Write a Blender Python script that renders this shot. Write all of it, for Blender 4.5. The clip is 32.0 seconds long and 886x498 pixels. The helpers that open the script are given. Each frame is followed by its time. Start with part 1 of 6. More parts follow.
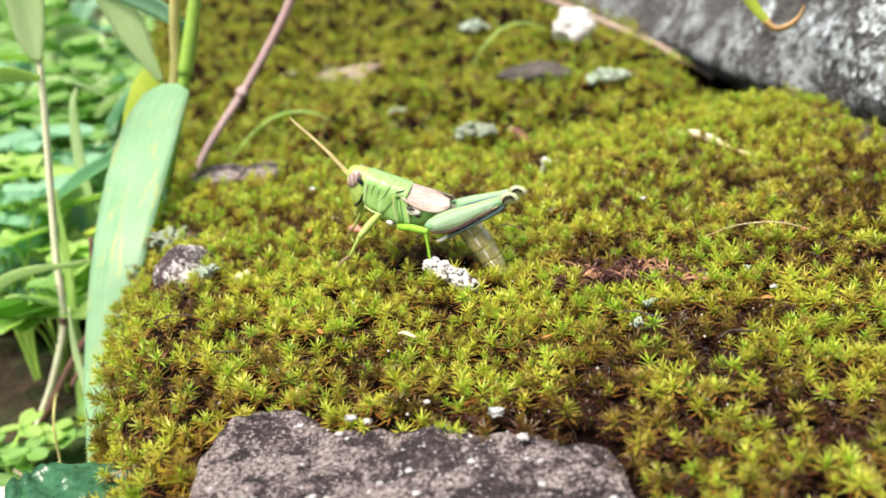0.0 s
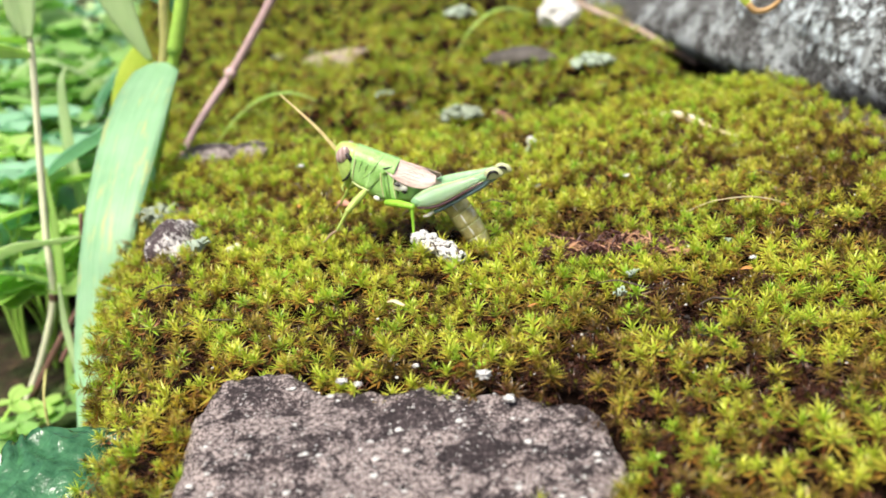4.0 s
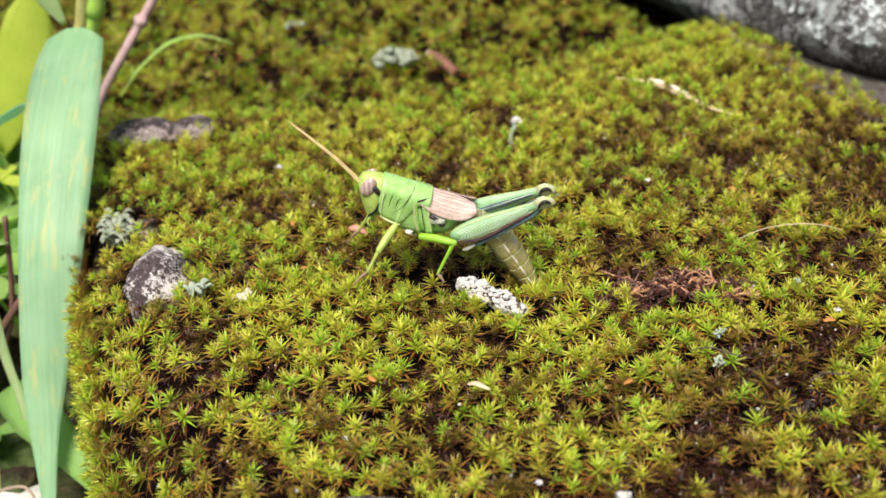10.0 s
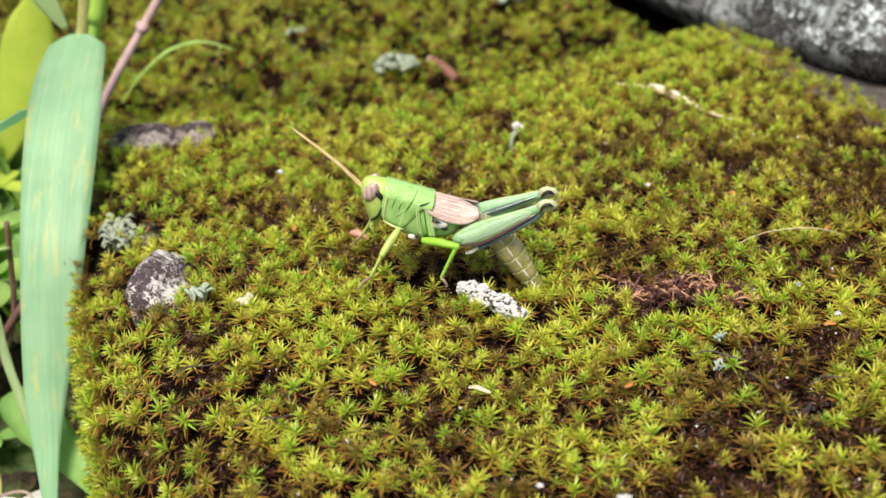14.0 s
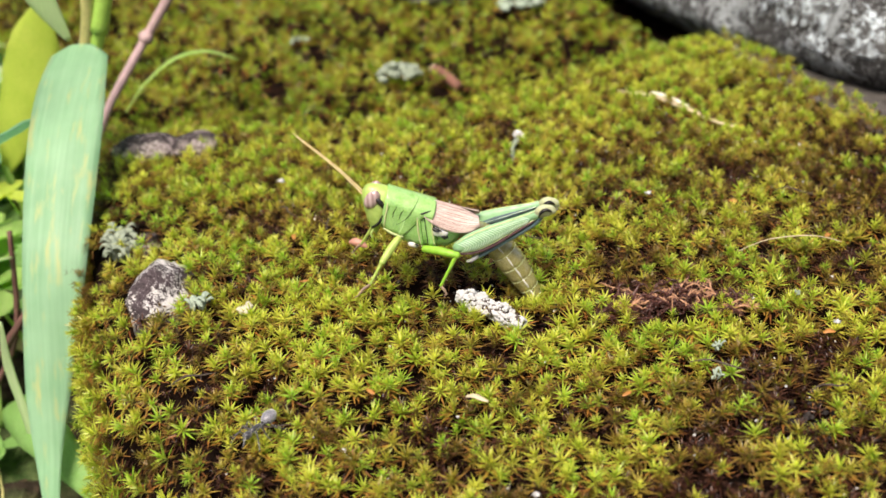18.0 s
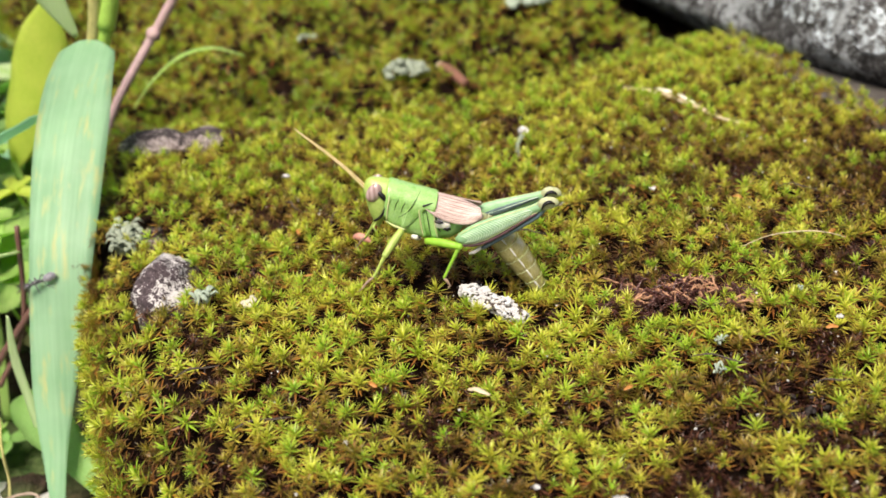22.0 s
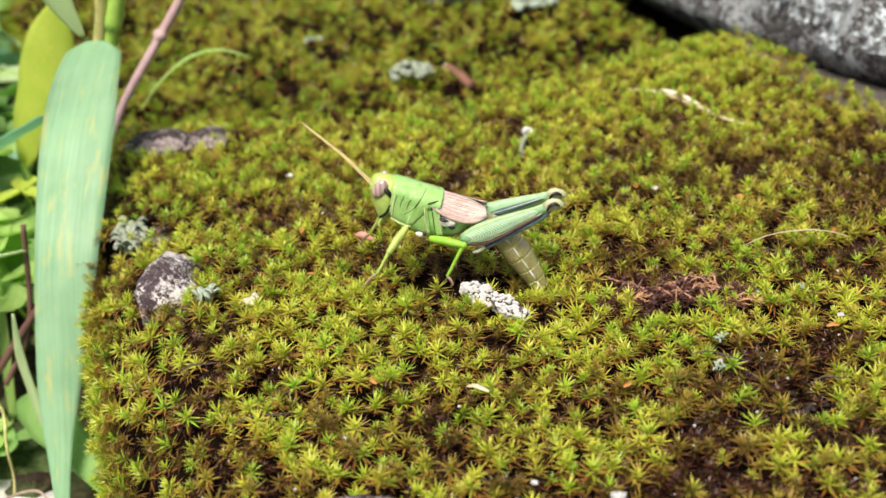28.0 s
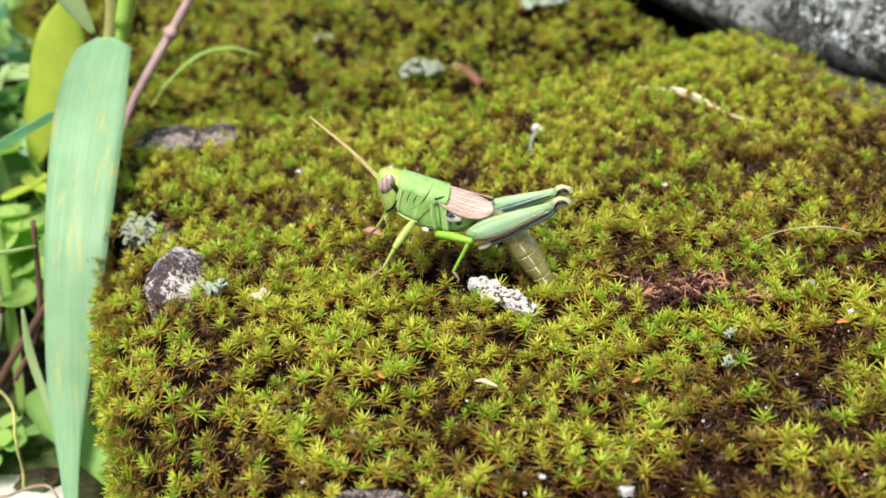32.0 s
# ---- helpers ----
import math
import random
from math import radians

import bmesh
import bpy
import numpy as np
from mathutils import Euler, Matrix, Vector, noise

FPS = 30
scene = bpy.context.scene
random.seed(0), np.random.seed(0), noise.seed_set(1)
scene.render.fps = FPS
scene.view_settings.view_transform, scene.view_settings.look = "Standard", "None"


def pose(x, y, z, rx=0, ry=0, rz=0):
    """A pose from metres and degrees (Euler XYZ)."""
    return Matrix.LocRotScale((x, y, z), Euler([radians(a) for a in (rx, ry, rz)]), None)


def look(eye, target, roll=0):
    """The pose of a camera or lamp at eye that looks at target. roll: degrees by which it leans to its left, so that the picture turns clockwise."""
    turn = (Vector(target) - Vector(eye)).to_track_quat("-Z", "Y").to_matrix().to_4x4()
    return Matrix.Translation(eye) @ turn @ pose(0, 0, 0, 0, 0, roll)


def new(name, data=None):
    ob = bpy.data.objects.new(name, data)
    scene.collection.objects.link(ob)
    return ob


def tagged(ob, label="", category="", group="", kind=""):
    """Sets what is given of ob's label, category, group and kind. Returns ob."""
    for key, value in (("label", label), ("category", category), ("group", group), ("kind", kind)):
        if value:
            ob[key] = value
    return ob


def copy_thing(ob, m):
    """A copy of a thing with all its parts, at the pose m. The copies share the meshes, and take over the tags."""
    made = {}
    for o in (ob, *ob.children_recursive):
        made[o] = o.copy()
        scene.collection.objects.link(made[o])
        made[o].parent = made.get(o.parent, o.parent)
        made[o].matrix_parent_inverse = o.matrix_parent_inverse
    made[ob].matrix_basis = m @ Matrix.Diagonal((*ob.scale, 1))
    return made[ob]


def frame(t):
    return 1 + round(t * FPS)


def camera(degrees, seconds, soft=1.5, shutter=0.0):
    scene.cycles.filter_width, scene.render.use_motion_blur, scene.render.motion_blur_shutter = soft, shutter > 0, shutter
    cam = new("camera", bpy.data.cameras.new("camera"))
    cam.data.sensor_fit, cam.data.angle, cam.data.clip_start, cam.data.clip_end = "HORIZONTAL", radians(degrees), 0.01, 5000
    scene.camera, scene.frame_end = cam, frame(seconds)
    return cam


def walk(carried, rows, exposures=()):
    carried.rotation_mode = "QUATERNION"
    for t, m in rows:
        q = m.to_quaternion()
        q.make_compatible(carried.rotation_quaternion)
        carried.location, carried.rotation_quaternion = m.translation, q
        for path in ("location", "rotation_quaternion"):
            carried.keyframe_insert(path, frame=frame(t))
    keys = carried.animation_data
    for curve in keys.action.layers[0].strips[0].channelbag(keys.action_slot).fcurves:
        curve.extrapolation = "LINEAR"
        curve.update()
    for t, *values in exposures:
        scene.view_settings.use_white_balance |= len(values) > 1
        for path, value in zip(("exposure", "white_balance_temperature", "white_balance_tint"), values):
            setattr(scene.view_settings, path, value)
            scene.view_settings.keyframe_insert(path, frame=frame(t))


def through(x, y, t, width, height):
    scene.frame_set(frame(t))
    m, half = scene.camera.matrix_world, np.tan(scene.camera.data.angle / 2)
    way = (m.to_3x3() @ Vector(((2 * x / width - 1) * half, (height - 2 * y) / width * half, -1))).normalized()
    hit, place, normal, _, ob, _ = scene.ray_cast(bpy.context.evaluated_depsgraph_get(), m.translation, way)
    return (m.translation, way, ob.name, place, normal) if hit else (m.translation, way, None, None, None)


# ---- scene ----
# Lengths below are in millimetres; MM turns them into metres.
MM = 0.001
cam = camera(45.4, 32.0, soft=1.6)
cam.data.dof.use_dof = True
cam.data.dof.focus_distance = 0.168
cam.data.dof.aperture_fstop = 26.0
PATH = [
    (0, 0.04505, -0.16645, 0.06891, 69.677, 6.207, 11.550),
    (0.5, 0.04524, -0.16642, 0.06914, 69.691, 6.171, 11.524),
    (1, 0.04581, -0.16655, 0.06900, 69.764, 6.143, 11.275),
    (1.5, 0.04579, -0.16664, 0.06870, 69.756, 6.094, 11.299),
    (2, 0.04556, -0.16674, 0.06870, 69.566, 5.949, 11.268),
    (2.5, 0.04655, -0.16818, 0.06883, 69.630, 5.922, 11.190),
    (4.5, 0.04463, -0.17224, 0.06695, 68.770, 5.299, 10.252),
    (5, 0.04318, -0.17314, 0.07163, 67.854, 4.094, 8.911),
    (5.5, 0.03080, -0.17218, 0.09390, 65.313, 3.163, 7.177),
    (6, 0.02439, -0.16872, 0.10297, 62.343, 2.826, 5.559),
    (6.5, 0.01695, -0.15855, 0.10318, 59.324, 1.563, 4.740),
    (7, 0.00789, -0.15372, 0.09579, 58.291, 3.628, 2.651),
    (7.5, 0.00257, -0.15003, 0.09522, 58.963, 3.613, 1.407),
    (8, 0.00360, -0.14747, 0.09460, 59.743, 3.015, 0.661),
    (8.5, 0.00284, -0.14576, 0.09351, 59.863, 2.826, 0.478),
    (9, 0.00247, -0.14401, 0.09260, 59.808, 2.887, 0.630),
    (9.5, 0.00265, -0.14345, 0.09236, 59.985, 2.821, 0.452),
    (10, 0.00282, -0.14413, 0.09344, 59.889, 2.867, 0.340),
    (10.5, 0.00302, -0.14406, 0.09346, 59.897, 2.888, 0.369),
    (11, 0.00243, -0.14464, 0.09333, 59.904, 2.926, 0.406),
    (11.5, 0.00270, -0.14450, 0.09325, 59.905, 2.955, 0.437),
    (12, 0.00245, -0.14494, 0.09316, 60.002, 2.935, 0.451),
    (12.5, 0.00258, -0.14490, 0.09308, 60.103, 2.924, 0.462),
    (13, 0.00273, -0.14476, 0.09327, 60.151, 2.985, 0.476),
    (13.5, 0.00283, -0.14470, 0.09325, 60.230, 2.954, 0.398),
    (14, 0.00289, -0.14470, 0.09319, 60.282, 2.933, 0.380),
    (14.5, 0.00335, -0.14446, 0.09305, 60.404, 3.021, 0.390),
    (16.5, 0.00457, -0.14420, 0.09299, 60.652, 2.975, 0.431),
    (17, 0.00478, -0.14415, 0.09315, 60.640, 3.123, 0.562),
    (17.5, 0.00461, -0.14441, 0.09319, 60.732, 3.264, 0.610),
    (18, 0.00459, -0.14469, 0.09334, 60.703, 3.300, 0.734),
    (18.5, 0.00450, -0.14490, 0.09333, 60.721, 3.327, 0.766),
    (19, 0.00464, -0.14487, 0.09302, 60.719, 3.417, 0.877),
    (19.5, 0.00513, -0.14503, 0.09325, 60.748, 3.333, 0.940),
    (20, 0.00511, -0.14520, 0.09306, 60.720, 3.309, 0.966),
    (20.5, 0.00547, -0.14502, 0.09307, 60.812, 3.353, 1.035),
    (21, 0.00643, -0.14526, 0.09383, 60.832, 3.253, 1.086),
    (21.5, 0.00546, -0.14556, 0.09281, 60.800, 3.420, 1.174),
    (22, 0.00575, -0.14546, 0.09274, 60.712, 3.468, 1.280),
    (22.5, 0.00636, -0.14572, 0.09265, 60.715, 3.532, 1.348),
    (23, 0.00607, -0.14571, 0.09224, 60.678, 3.470, 1.333),
    (23.5, 0.00626, -0.14605, 0.09226, 60.714, 3.513, 1.409),
    (24, 0.00638, -0.14614, 0.09304, 60.745, 3.557, 1.420),
    (24.5, 0.00640, -0.14625, 0.09313, 60.794, 3.586, 1.423),
    (25, 0.00699, -0.14609, 0.09283, 60.833, 3.517, 1.432),
    (25.5, 0.00720, -0.14646, 0.09267, 60.812, 3.653, 1.481),
    (27.5, 0.00701, -0.14636, 0.09170, 60.952, 3.594, 1.805),
    (28, 0.00721, -0.14649, 0.09176, 61.061, 3.625, 1.838),
    (28.5, 0.00726, -0.14627, 0.09186, 61.078, 3.561, 1.853),
    (29, 0.00755, -0.14622, 0.09180, 61.202, 3.519, 1.937),
    (29.5, 0.00767, -0.14651, 0.09161, 61.293, 3.601, 2.049),
    (30, 0.00730, -0.14688, 0.09138, 61.270, 3.628, 2.140),
    (30.5, 0.00736, -0.14674, 0.09122, 61.196, 3.653, 2.224),
    (31, 0.00745, -0.14681, 0.09105, 61.208, 3.672, 2.334),
    (31.5, 0.00725, -0.14693, 0.09099, 61.160, 3.675, 2.416),
    (32, 0.00731, -0.14689, 0.09069, 61.210, 3.687, 2.387),
]
STOPS = 0.90
# seconds, how far the white balance leans to the warm side, change of exposure
WARMTH = [(0.0, 0.5, 0.17), (1.0, 0.65, 0.17), (2.5, 0.55, 0.17), (4.5, 0.2, 0.17), (5.0, 0.15, 0.17), (5.5, 0.4, 0.08), (6.0, 0.6, -0.02), (6.6, 1.35, -0.11), (7.0, 1.6, -0.11), (8.0, 1.1, -0.11), (9.0, 0.6, -0.11), (10.0, 0.65, -0.11), (11.0, 0.35, -0.11), (12.0, 0.2, -0.11), (13.0, 0.45, -0.11), (14.0, 0.5, -0.11), (17.0, 0.85, -0.11), (25.0, 0.85, -0.11), (28.0, 0.65, -0.11), (30.0, 0.65, -0.11), (32.0, 0.3, -0.11)]
walk(cam, [(t, pose(x, y, z, rx, ry, rz)) for t, x, y, z, rx, ry, rz in PATH], exposures=[(t, STOPS + gain, 6600.0 + 400.0 * s, 7.8 + 8.0 * s) for t, s, gain in WARMTH])

# ---- light: bright, thinly overcast sky ----
SUN_EL, SUN_AZ = 64.0, 200.0
world = bpy.data.worlds.new("sky")
scene.world = world
world.use_nodes = True
wn = world.node_tree
sky = wn.nodes.new("ShaderNodeTexSky")
sky.sky_type = "NISHITA"
sky.sun_disc = False
sky.sun_elevation, sky.sun_rotation = radians(SUN_EL), radians(SUN_AZ)
sky.air_density, sky.dust_density, sky.ozone_density = 1.0, 4.0, 1.0
wn.links.new(sky.outputs["Color"], wn.nodes["Background"].inputs["Color"])
wn.nodes["Background"].inputs["Strength"].default_value = 0.062
sun_data = bpy.data.lights.new("sun", "SUN")
sun_data.energy, sun_data.angle, sun_data.color = 3.1, radians(28), (1.0, 0.95, 0.86)
sun = new("sun", sun_data)
az, el = radians(SUN_AZ), radians(SUN_EL)
sun_dir = Vector((math.sin(az) * math.cos(el), math.cos(az) * math.cos(el), math.sin(el)))
sun.matrix_world = look(sun_dir * 5.0, (0, 0, 0))


# ---- materials ----
class Nodes:
    """A small wrapper that builds a node material."""

    def __init__(self, name, rough=0.6, metallic=0.0, spec=0.5):
        self.mat = bpy.data.materials.new(name)
        self.mat.use_nodes = True
        self.t = self.mat.node_tree
        self.b = self.t.nodes["Principled BSDF"]
        self.b.inputs["Roughness"].default_value = rough
        self.b.inputs["Metallic"].default_value = metallic
        self.b.inputs["Specular IOR Level"].default_value = spec
        self.co = self.t.nodes.new("ShaderNodeTexCoord").outputs["Object"]

    def link(self, a, b):
        self.t.links.new(a, b)
        return self

    def noise(self, per_mm, detail=4.0, rough=0.55, dist=0.0, stretch=(1, 1, 1)):
        m = self.t.nodes.new("ShaderNodeMapping")
        m.inputs["Scale"].default_value = [s * 1000.0 * per_mm for s in stretch]
        self.link(self.co, m.inputs["Vector"])
        n = self.t.nodes.new("ShaderNodeTexNoise")
        n.inputs["Scale"].default_value = 1.0
        n.inputs["Detail"].default_value = detail
        n.inputs["Roughness"].default_value = rough
        n.inputs["Distortion"].default_value = dist
        self.link(m.outputs[0], n.inputs["Vector"])
        return n.outputs["Fac"]

    def voronoi(self, per_mm, feature="F1"):
        m = self.t.nodes.new("ShaderNodeMapping")
        m.inputs["Scale"].default_value = [1000.0 * per_mm] * 3
        self.link(self.co, m.inputs["Vector"])
        v = self.t.nodes.new("ShaderNodeTexVoronoi")
        v.feature = feature
        v.inputs["Scale"].default_value = 1.0
        self.link(m.outputs[0], v.inputs["Vector"])
        return v.outputs["Distance"]

    def wave(self, per_mm, stretch=(1, 1, 1), dist=2.0):
        m = self.t.nodes.new("ShaderNodeMapping")
        m.inputs["Scale"].default_value = [s * 1000.0 * per_mm for s in stretch]
        self.link(self.co, m.inputs["Vector"])
        w = self.t.nodes.new("ShaderNodeTexWave")
        w.inputs["Scale"].default_value = 1.0
        w.inputs["Distortion"].default_value = dist
        w.inputs["Detail"].default_value = 2.0
        self.link(m.outputs[0], w.inputs["Vector"])
        return w.outputs["Fac"]

    def ramp(self, fac, *stops):
        r = self.t.nodes.new("ShaderNodeValToRGB")
        r.color_ramp.elements[0].position, r.color_ramp.elements[1].position = stops[0][0], stops[-1][0]
        r.color_ramp.elements[0].color, r.color_ramp.elements[1].color = (*stops[0][1], 1), (*stops[-1][1], 1)
        for p, c in stops[1:-1]:
            r.color_ramp.elements.new(p).color = (*c, 1)
        self.link(fac, r.inputs["Fac"])
        return r.outputs["Color"]

    def grey(self, fac, a, b):
        return self.ramp(fac, (a, (0, 0, 0)), (b, (1, 1, 1)))

    def mix(self, fac, a, b, blend="MIX"):
        m = self.t.nodes.new("ShaderNodeMix")
        m.data_type, m.blend_type = "RGBA", blend
        for value, sock in ((fac, m.inputs["Factor"]), (a, m.inputs["A"]), (b, m.inputs["B"])):
            sock = [s for s in m.inputs if s.name == sock.name and s.type == ("VALUE" if sock.name == "Factor" else "RGBA")][0]
            if isinstance(value, (int, float)):
                sock.default_value = value
            elif isinstance(value, tuple):
                sock.default_value = (*value, 1)
            else:
                self.link(value, sock)
        return [s for s in m.outputs if s.type == "RGBA"][0]

    def math(self, op, a, b=0.0):
        m = self.t.nodes.new("ShaderNodeMath")
        m.operation = op
        for value, sock in ((a, m.inputs[0]), (b, m.inputs[1])):
            if isinstance(value, (int, float)):
                sock.default_value = value
            else:
                self.link(value, sock)
        return m.outputs[0]

    def attr(self, name):
        a = self.t.nodes.new("ShaderNodeAttribute")
        a.attribute_name = name
        return a.outputs["Fac"]

    def island(self):
        return self.t.nodes.new("ShaderNodeNewGeometry").outputs["Random Per Island"]

    def color(self, c):
        if isinstance(c, tuple):
            self.b.inputs["Base Color"].default_value = (*c, 1)
        else:
            self.link(c, self.b.inputs["Base Color"])
        return self

    def rough(self, fac, a, b):
        m = self.t.nodes.new("ShaderNodeMapRange")
        m.inputs["To Min"].default_value, m.inputs["To Max"].default_value = a, b
        self.link(fac, m.inputs["Value"])
        self.link(m.outputs[0], self.b.inputs["Roughness"])
        return self

    def bump(self, fac, mm, strength=1.0):
        n = self.t.nodes.new("ShaderNodeBump")
        n.inputs["Strength"].default_value = strength
        n.inputs["Distance"].default_value = mm * MM
        self.link(fac, n.inputs["Height"])
        self.link(n.outputs["Normal"], self.b.inputs["Normal"])
        return self

    def thin(self, amount, c):
        """Lets light through a thin leaf."""
        tr = self.t.nodes.new("ShaderNodeBsdfTranslucent")
        if isinstance(c, tuple):
            tr.inputs["Color"].default_value = (*c, 1)
        else:
            self.link(c, tr.inputs["Color"])
        ms = self.t.nodes.new("ShaderNodeMixShader")
        ms.inputs["Fac"].default_value = amount
        out = self.t.nodes["Material Output"]
        self.link(self.b.outputs[0], ms.inputs[1]).link(tr.outputs[0], ms.inputs[2]).link(ms.outputs[0], out.inputs["Surface"])
        return self


def plain(name, c, rough=0.5, vary=0.25, per_mm=1.2, spec=0.5, bump=0.02):
    """One colour that wanders a little at two scales, with a fine relief."""
    n = Nodes(name, rough, spec=spec)
    lo, hi = tuple(v * (1 - vary) for v in c), tuple(min(1.0, v * (1 + vary)) for v in c)
    f = n.mix(0.5, n.noise(per_mm), n.noise(per_mm * 6))
    n.color(n.ramp(f, (0.3, lo), (0.7, hi)))
    if bump:
        n.bump(n.noise(per_mm * 5), bump)
    return n.mat


def moss_material(name, yellow, green, olive, brown):
    """Leaves that are green to yellow at a shoot's heart, rusty on its outer, older leaves, and brown on dead shoots."""
    n = Nodes(name, 0.33, spec=0.5)
    shoot, tip, age, dry, isl = n.attr("shoot"), n.attr("tip"), n.attr("age"), n.attr("dry"), n.island()
    fresh = n.ramp(n.mix(0.3, shoot, isl), (0.2, green), (0.5, olive), (0.8, yellow))
    fresh = n.mix(n.math("MULTIPLY", n.grey(tip, 0.45, 1.0), 0.35), fresh, tuple(min(0.8, v * 1.12 + 0.03) for v in yellow))
    rust = n.ramp(n.mix(0.5, isl, shoot), (0.15, brown), (0.35, (0.22, 0.07, 0.024)), (0.6, (0.42, 0.18, 0.035)), (0.85, (0.48, 0.36, 0.06)))
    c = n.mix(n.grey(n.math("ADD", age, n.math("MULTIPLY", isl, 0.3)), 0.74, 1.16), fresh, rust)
    c = n.mix(n.math("MULTIPLY", n.grey(dry, 0.40, 0.56), 0.75), c, n.mix(0.5, rust, (0.30, 0.18, 0.03)))
    c = n.mix(n.grey(dry, 0.50, 0.70), c, n.ramp(isl, (0.1, tuple(v * 0.3 for v in brown)), (0.5, brown), (0.95, (0.16, 0.066, 0.036))))
    # bases of outer leaves browned and darkened, painting in the shade between shoots
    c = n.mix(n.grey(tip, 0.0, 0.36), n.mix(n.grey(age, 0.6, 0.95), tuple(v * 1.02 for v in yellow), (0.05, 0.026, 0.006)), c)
    n.color(c)
    n.thin(0.3, c)
    return n.mat


def stone_material(name, dark, mid, pale, spots, amount=0.6, grain=0.8, big=0.05):
    """Grainy stone with a crust of small spots that gather into patches."""
    n = Nodes(name, 0.85, spec=0.25)
    base = n.ramp(n.noise(big, 5, 0.65), (0.3, dark), (0.5, mid), (0.72, pale))
    fine, coarse = n.noise(grain, 6, 0.75), n.noise(grain * 0.22, 5, 0.7)
    base = n.mix(0.6, base, n.ramp(n.mix(0.5, fine, coarse), (0.34, tuple(v * 0.2 for v in dark)), (0.5, mid), (0.66, pale)))
    gather = n.math("ADD", n.math("MULTIPLY", n.noise(big * 1.4, 4, 0.6), 0.62), n.math("MULTIPLY", n.noise(grain * 0.5, 5, 0.75), 0.42))
    n.color(n.mix(n.grey(gather, amount - 0.035, amount + 0.035), base, spots))
    n.bump(n.mix(0.5, fine, coarse), 1.4, 1.0)
    return n.mat


M_MOSS = moss_material("moss_leaves", (0.62, 0.65, 0.08), (0.27, 0.50, 0.035), (0.455, 0.56, 0.05), (0.055, 0.018, 0.010))
# greener copy for the shelf, darkened to put the ridge's shade into its colour
M_MOSS_BACK = moss_material("moss_leaves_shaded", (0.45, 0.52, 0.045), (0.17, 0.35, 0.018), (0.32, 0.44, 0.028), (0.09, 0.04, 0.018))
# peat kept near black: shade between the shoots is put into its colour
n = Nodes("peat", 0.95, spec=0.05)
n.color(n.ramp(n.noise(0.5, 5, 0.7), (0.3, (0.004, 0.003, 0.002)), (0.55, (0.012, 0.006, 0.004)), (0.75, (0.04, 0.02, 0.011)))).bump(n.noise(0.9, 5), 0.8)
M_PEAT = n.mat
n = Nodes("leaf_litter_soil", 0.9, spec=0.2)
n.color(n.mix(n.grey(n.noise(0.02, 3), 0.45, 0.6), n.ramp(n.noise(0.25, 5, 0.7), (0.3, (0.012, 0.009, 0.006)), (0.55, (0.04, 0.028, 0.018)), (0.75, (0.13, 0.085, 0.05))), n.ramp(n.noise(0.3, 3), (0.3, (0.02, 0.05, 0.01)), (0.7, (0.10, 0.14, 0.05))))).bump(n.noise(0.35, 5), 2.5)
M_SOIL = n.mat
n = Nodes("lichened_boulder", 0.85, spec=0.25)
fine, mid, wide = n.noise(1.1, 5, 0.75), n.noise(0.30, 6, 0.8), n.noise(0.045, 5, 0.65)
base = n.ramp(n.mix(0.35, mid, fine), (0.37, (0.018, 0.018, 0.017)), (0.49, (0.08, 0.079, 0.077)), (0.62, (0.21, 0.208, 0.203)))
base = n.mix(n.grey(n.noise(0.95, 4, 0.75), 0.56, 0.62), base, (0.55, 0.57, 0.57))
base = n.mix(n.grey(n.noise(0.65, 4, 0.75), 0.59, 0.63), base, (0.035, 0.033, 0.03))
crust = n.math("ADD", n.math("MULTIPLY", fine, 0.25), n.math("ADD", n.math("MULTIPLY", wide, 0.6), n.math("MULTIPLY", mid, 0.45)))
base = n.mix(n.grey(crust, 0.655, 0.71), base, n.ramp(n.mix(0.5, fine, mid), (0.38, (0.33, 0.38, 0.40)), (0.58, (0.62, 0.67, 0.69))))
n.color(base).bump(n.mix(0.4, mid, fine), 4.0)
M_BOULDER = n.mat
n = Nodes("blue_white_crust", 0.9, spec=0.2)
n.color(n.mix(n.grey(n.noise(0.34, 6, 0.8), 0.475, 0.56), (0.085, 0.084, 0.083), n.ramp(n.noise(0.9, 4), (0.3, (0.46, 0.54, 0.58)), (0.7, (0.70, 0.78, 0.82))))).bump(n.noise(0.8, 5), 0.8)
M_CRUST = n.mat
n = Nodes("pitted_ledge_stone", 0.85, spec=0.25)
fine, mid, wide = n.noise(1.9, 5, 0.8), n.noise(0.32, 6, 0.75), n.noise(0.06, 4, 0.6)
base = n.ramp(n.mix(0.55, mid, fine), (0.38, (0.012, 0.010, 0.011)), (0.5, (0.075, 0.058, 0.062)), (0.62, (0.24, 0.19, 0.19)))
crust = n.math("ADD", n.math("MULTIPLY", fine, 0.3), n.math("ADD", n.math("MULTIPLY", wide, 0.5), n.math("MULTIPLY", mid, 0.55)))
base = n.mix(n.math("MULTIPLY", n.grey(crust, 0.655, 0.72), 0.95), base, n.ramp(fine, (0.44, (0.13, 0.10, 0.10)), (0.56, (0.66, 0.56, 0.54))))
base = n.mix(n.grey(n.noise(1.3, 3, 0.6), 0.645, 0.67), base, (0.70, 0.66, 0.64))
n.color(base).bump(n.mix(0.5, fine, mid), 1.6)
M_LEDGE = n.mat
M_SLAB = stone_material("brown_grey_slab", (0.05, 0.043, 0.038), (0.10, 0.09, 0.082), (0.17, 0.155, 0.14), (0.34, 0.33, 0.31), 0.68, 0.6, 0.05)
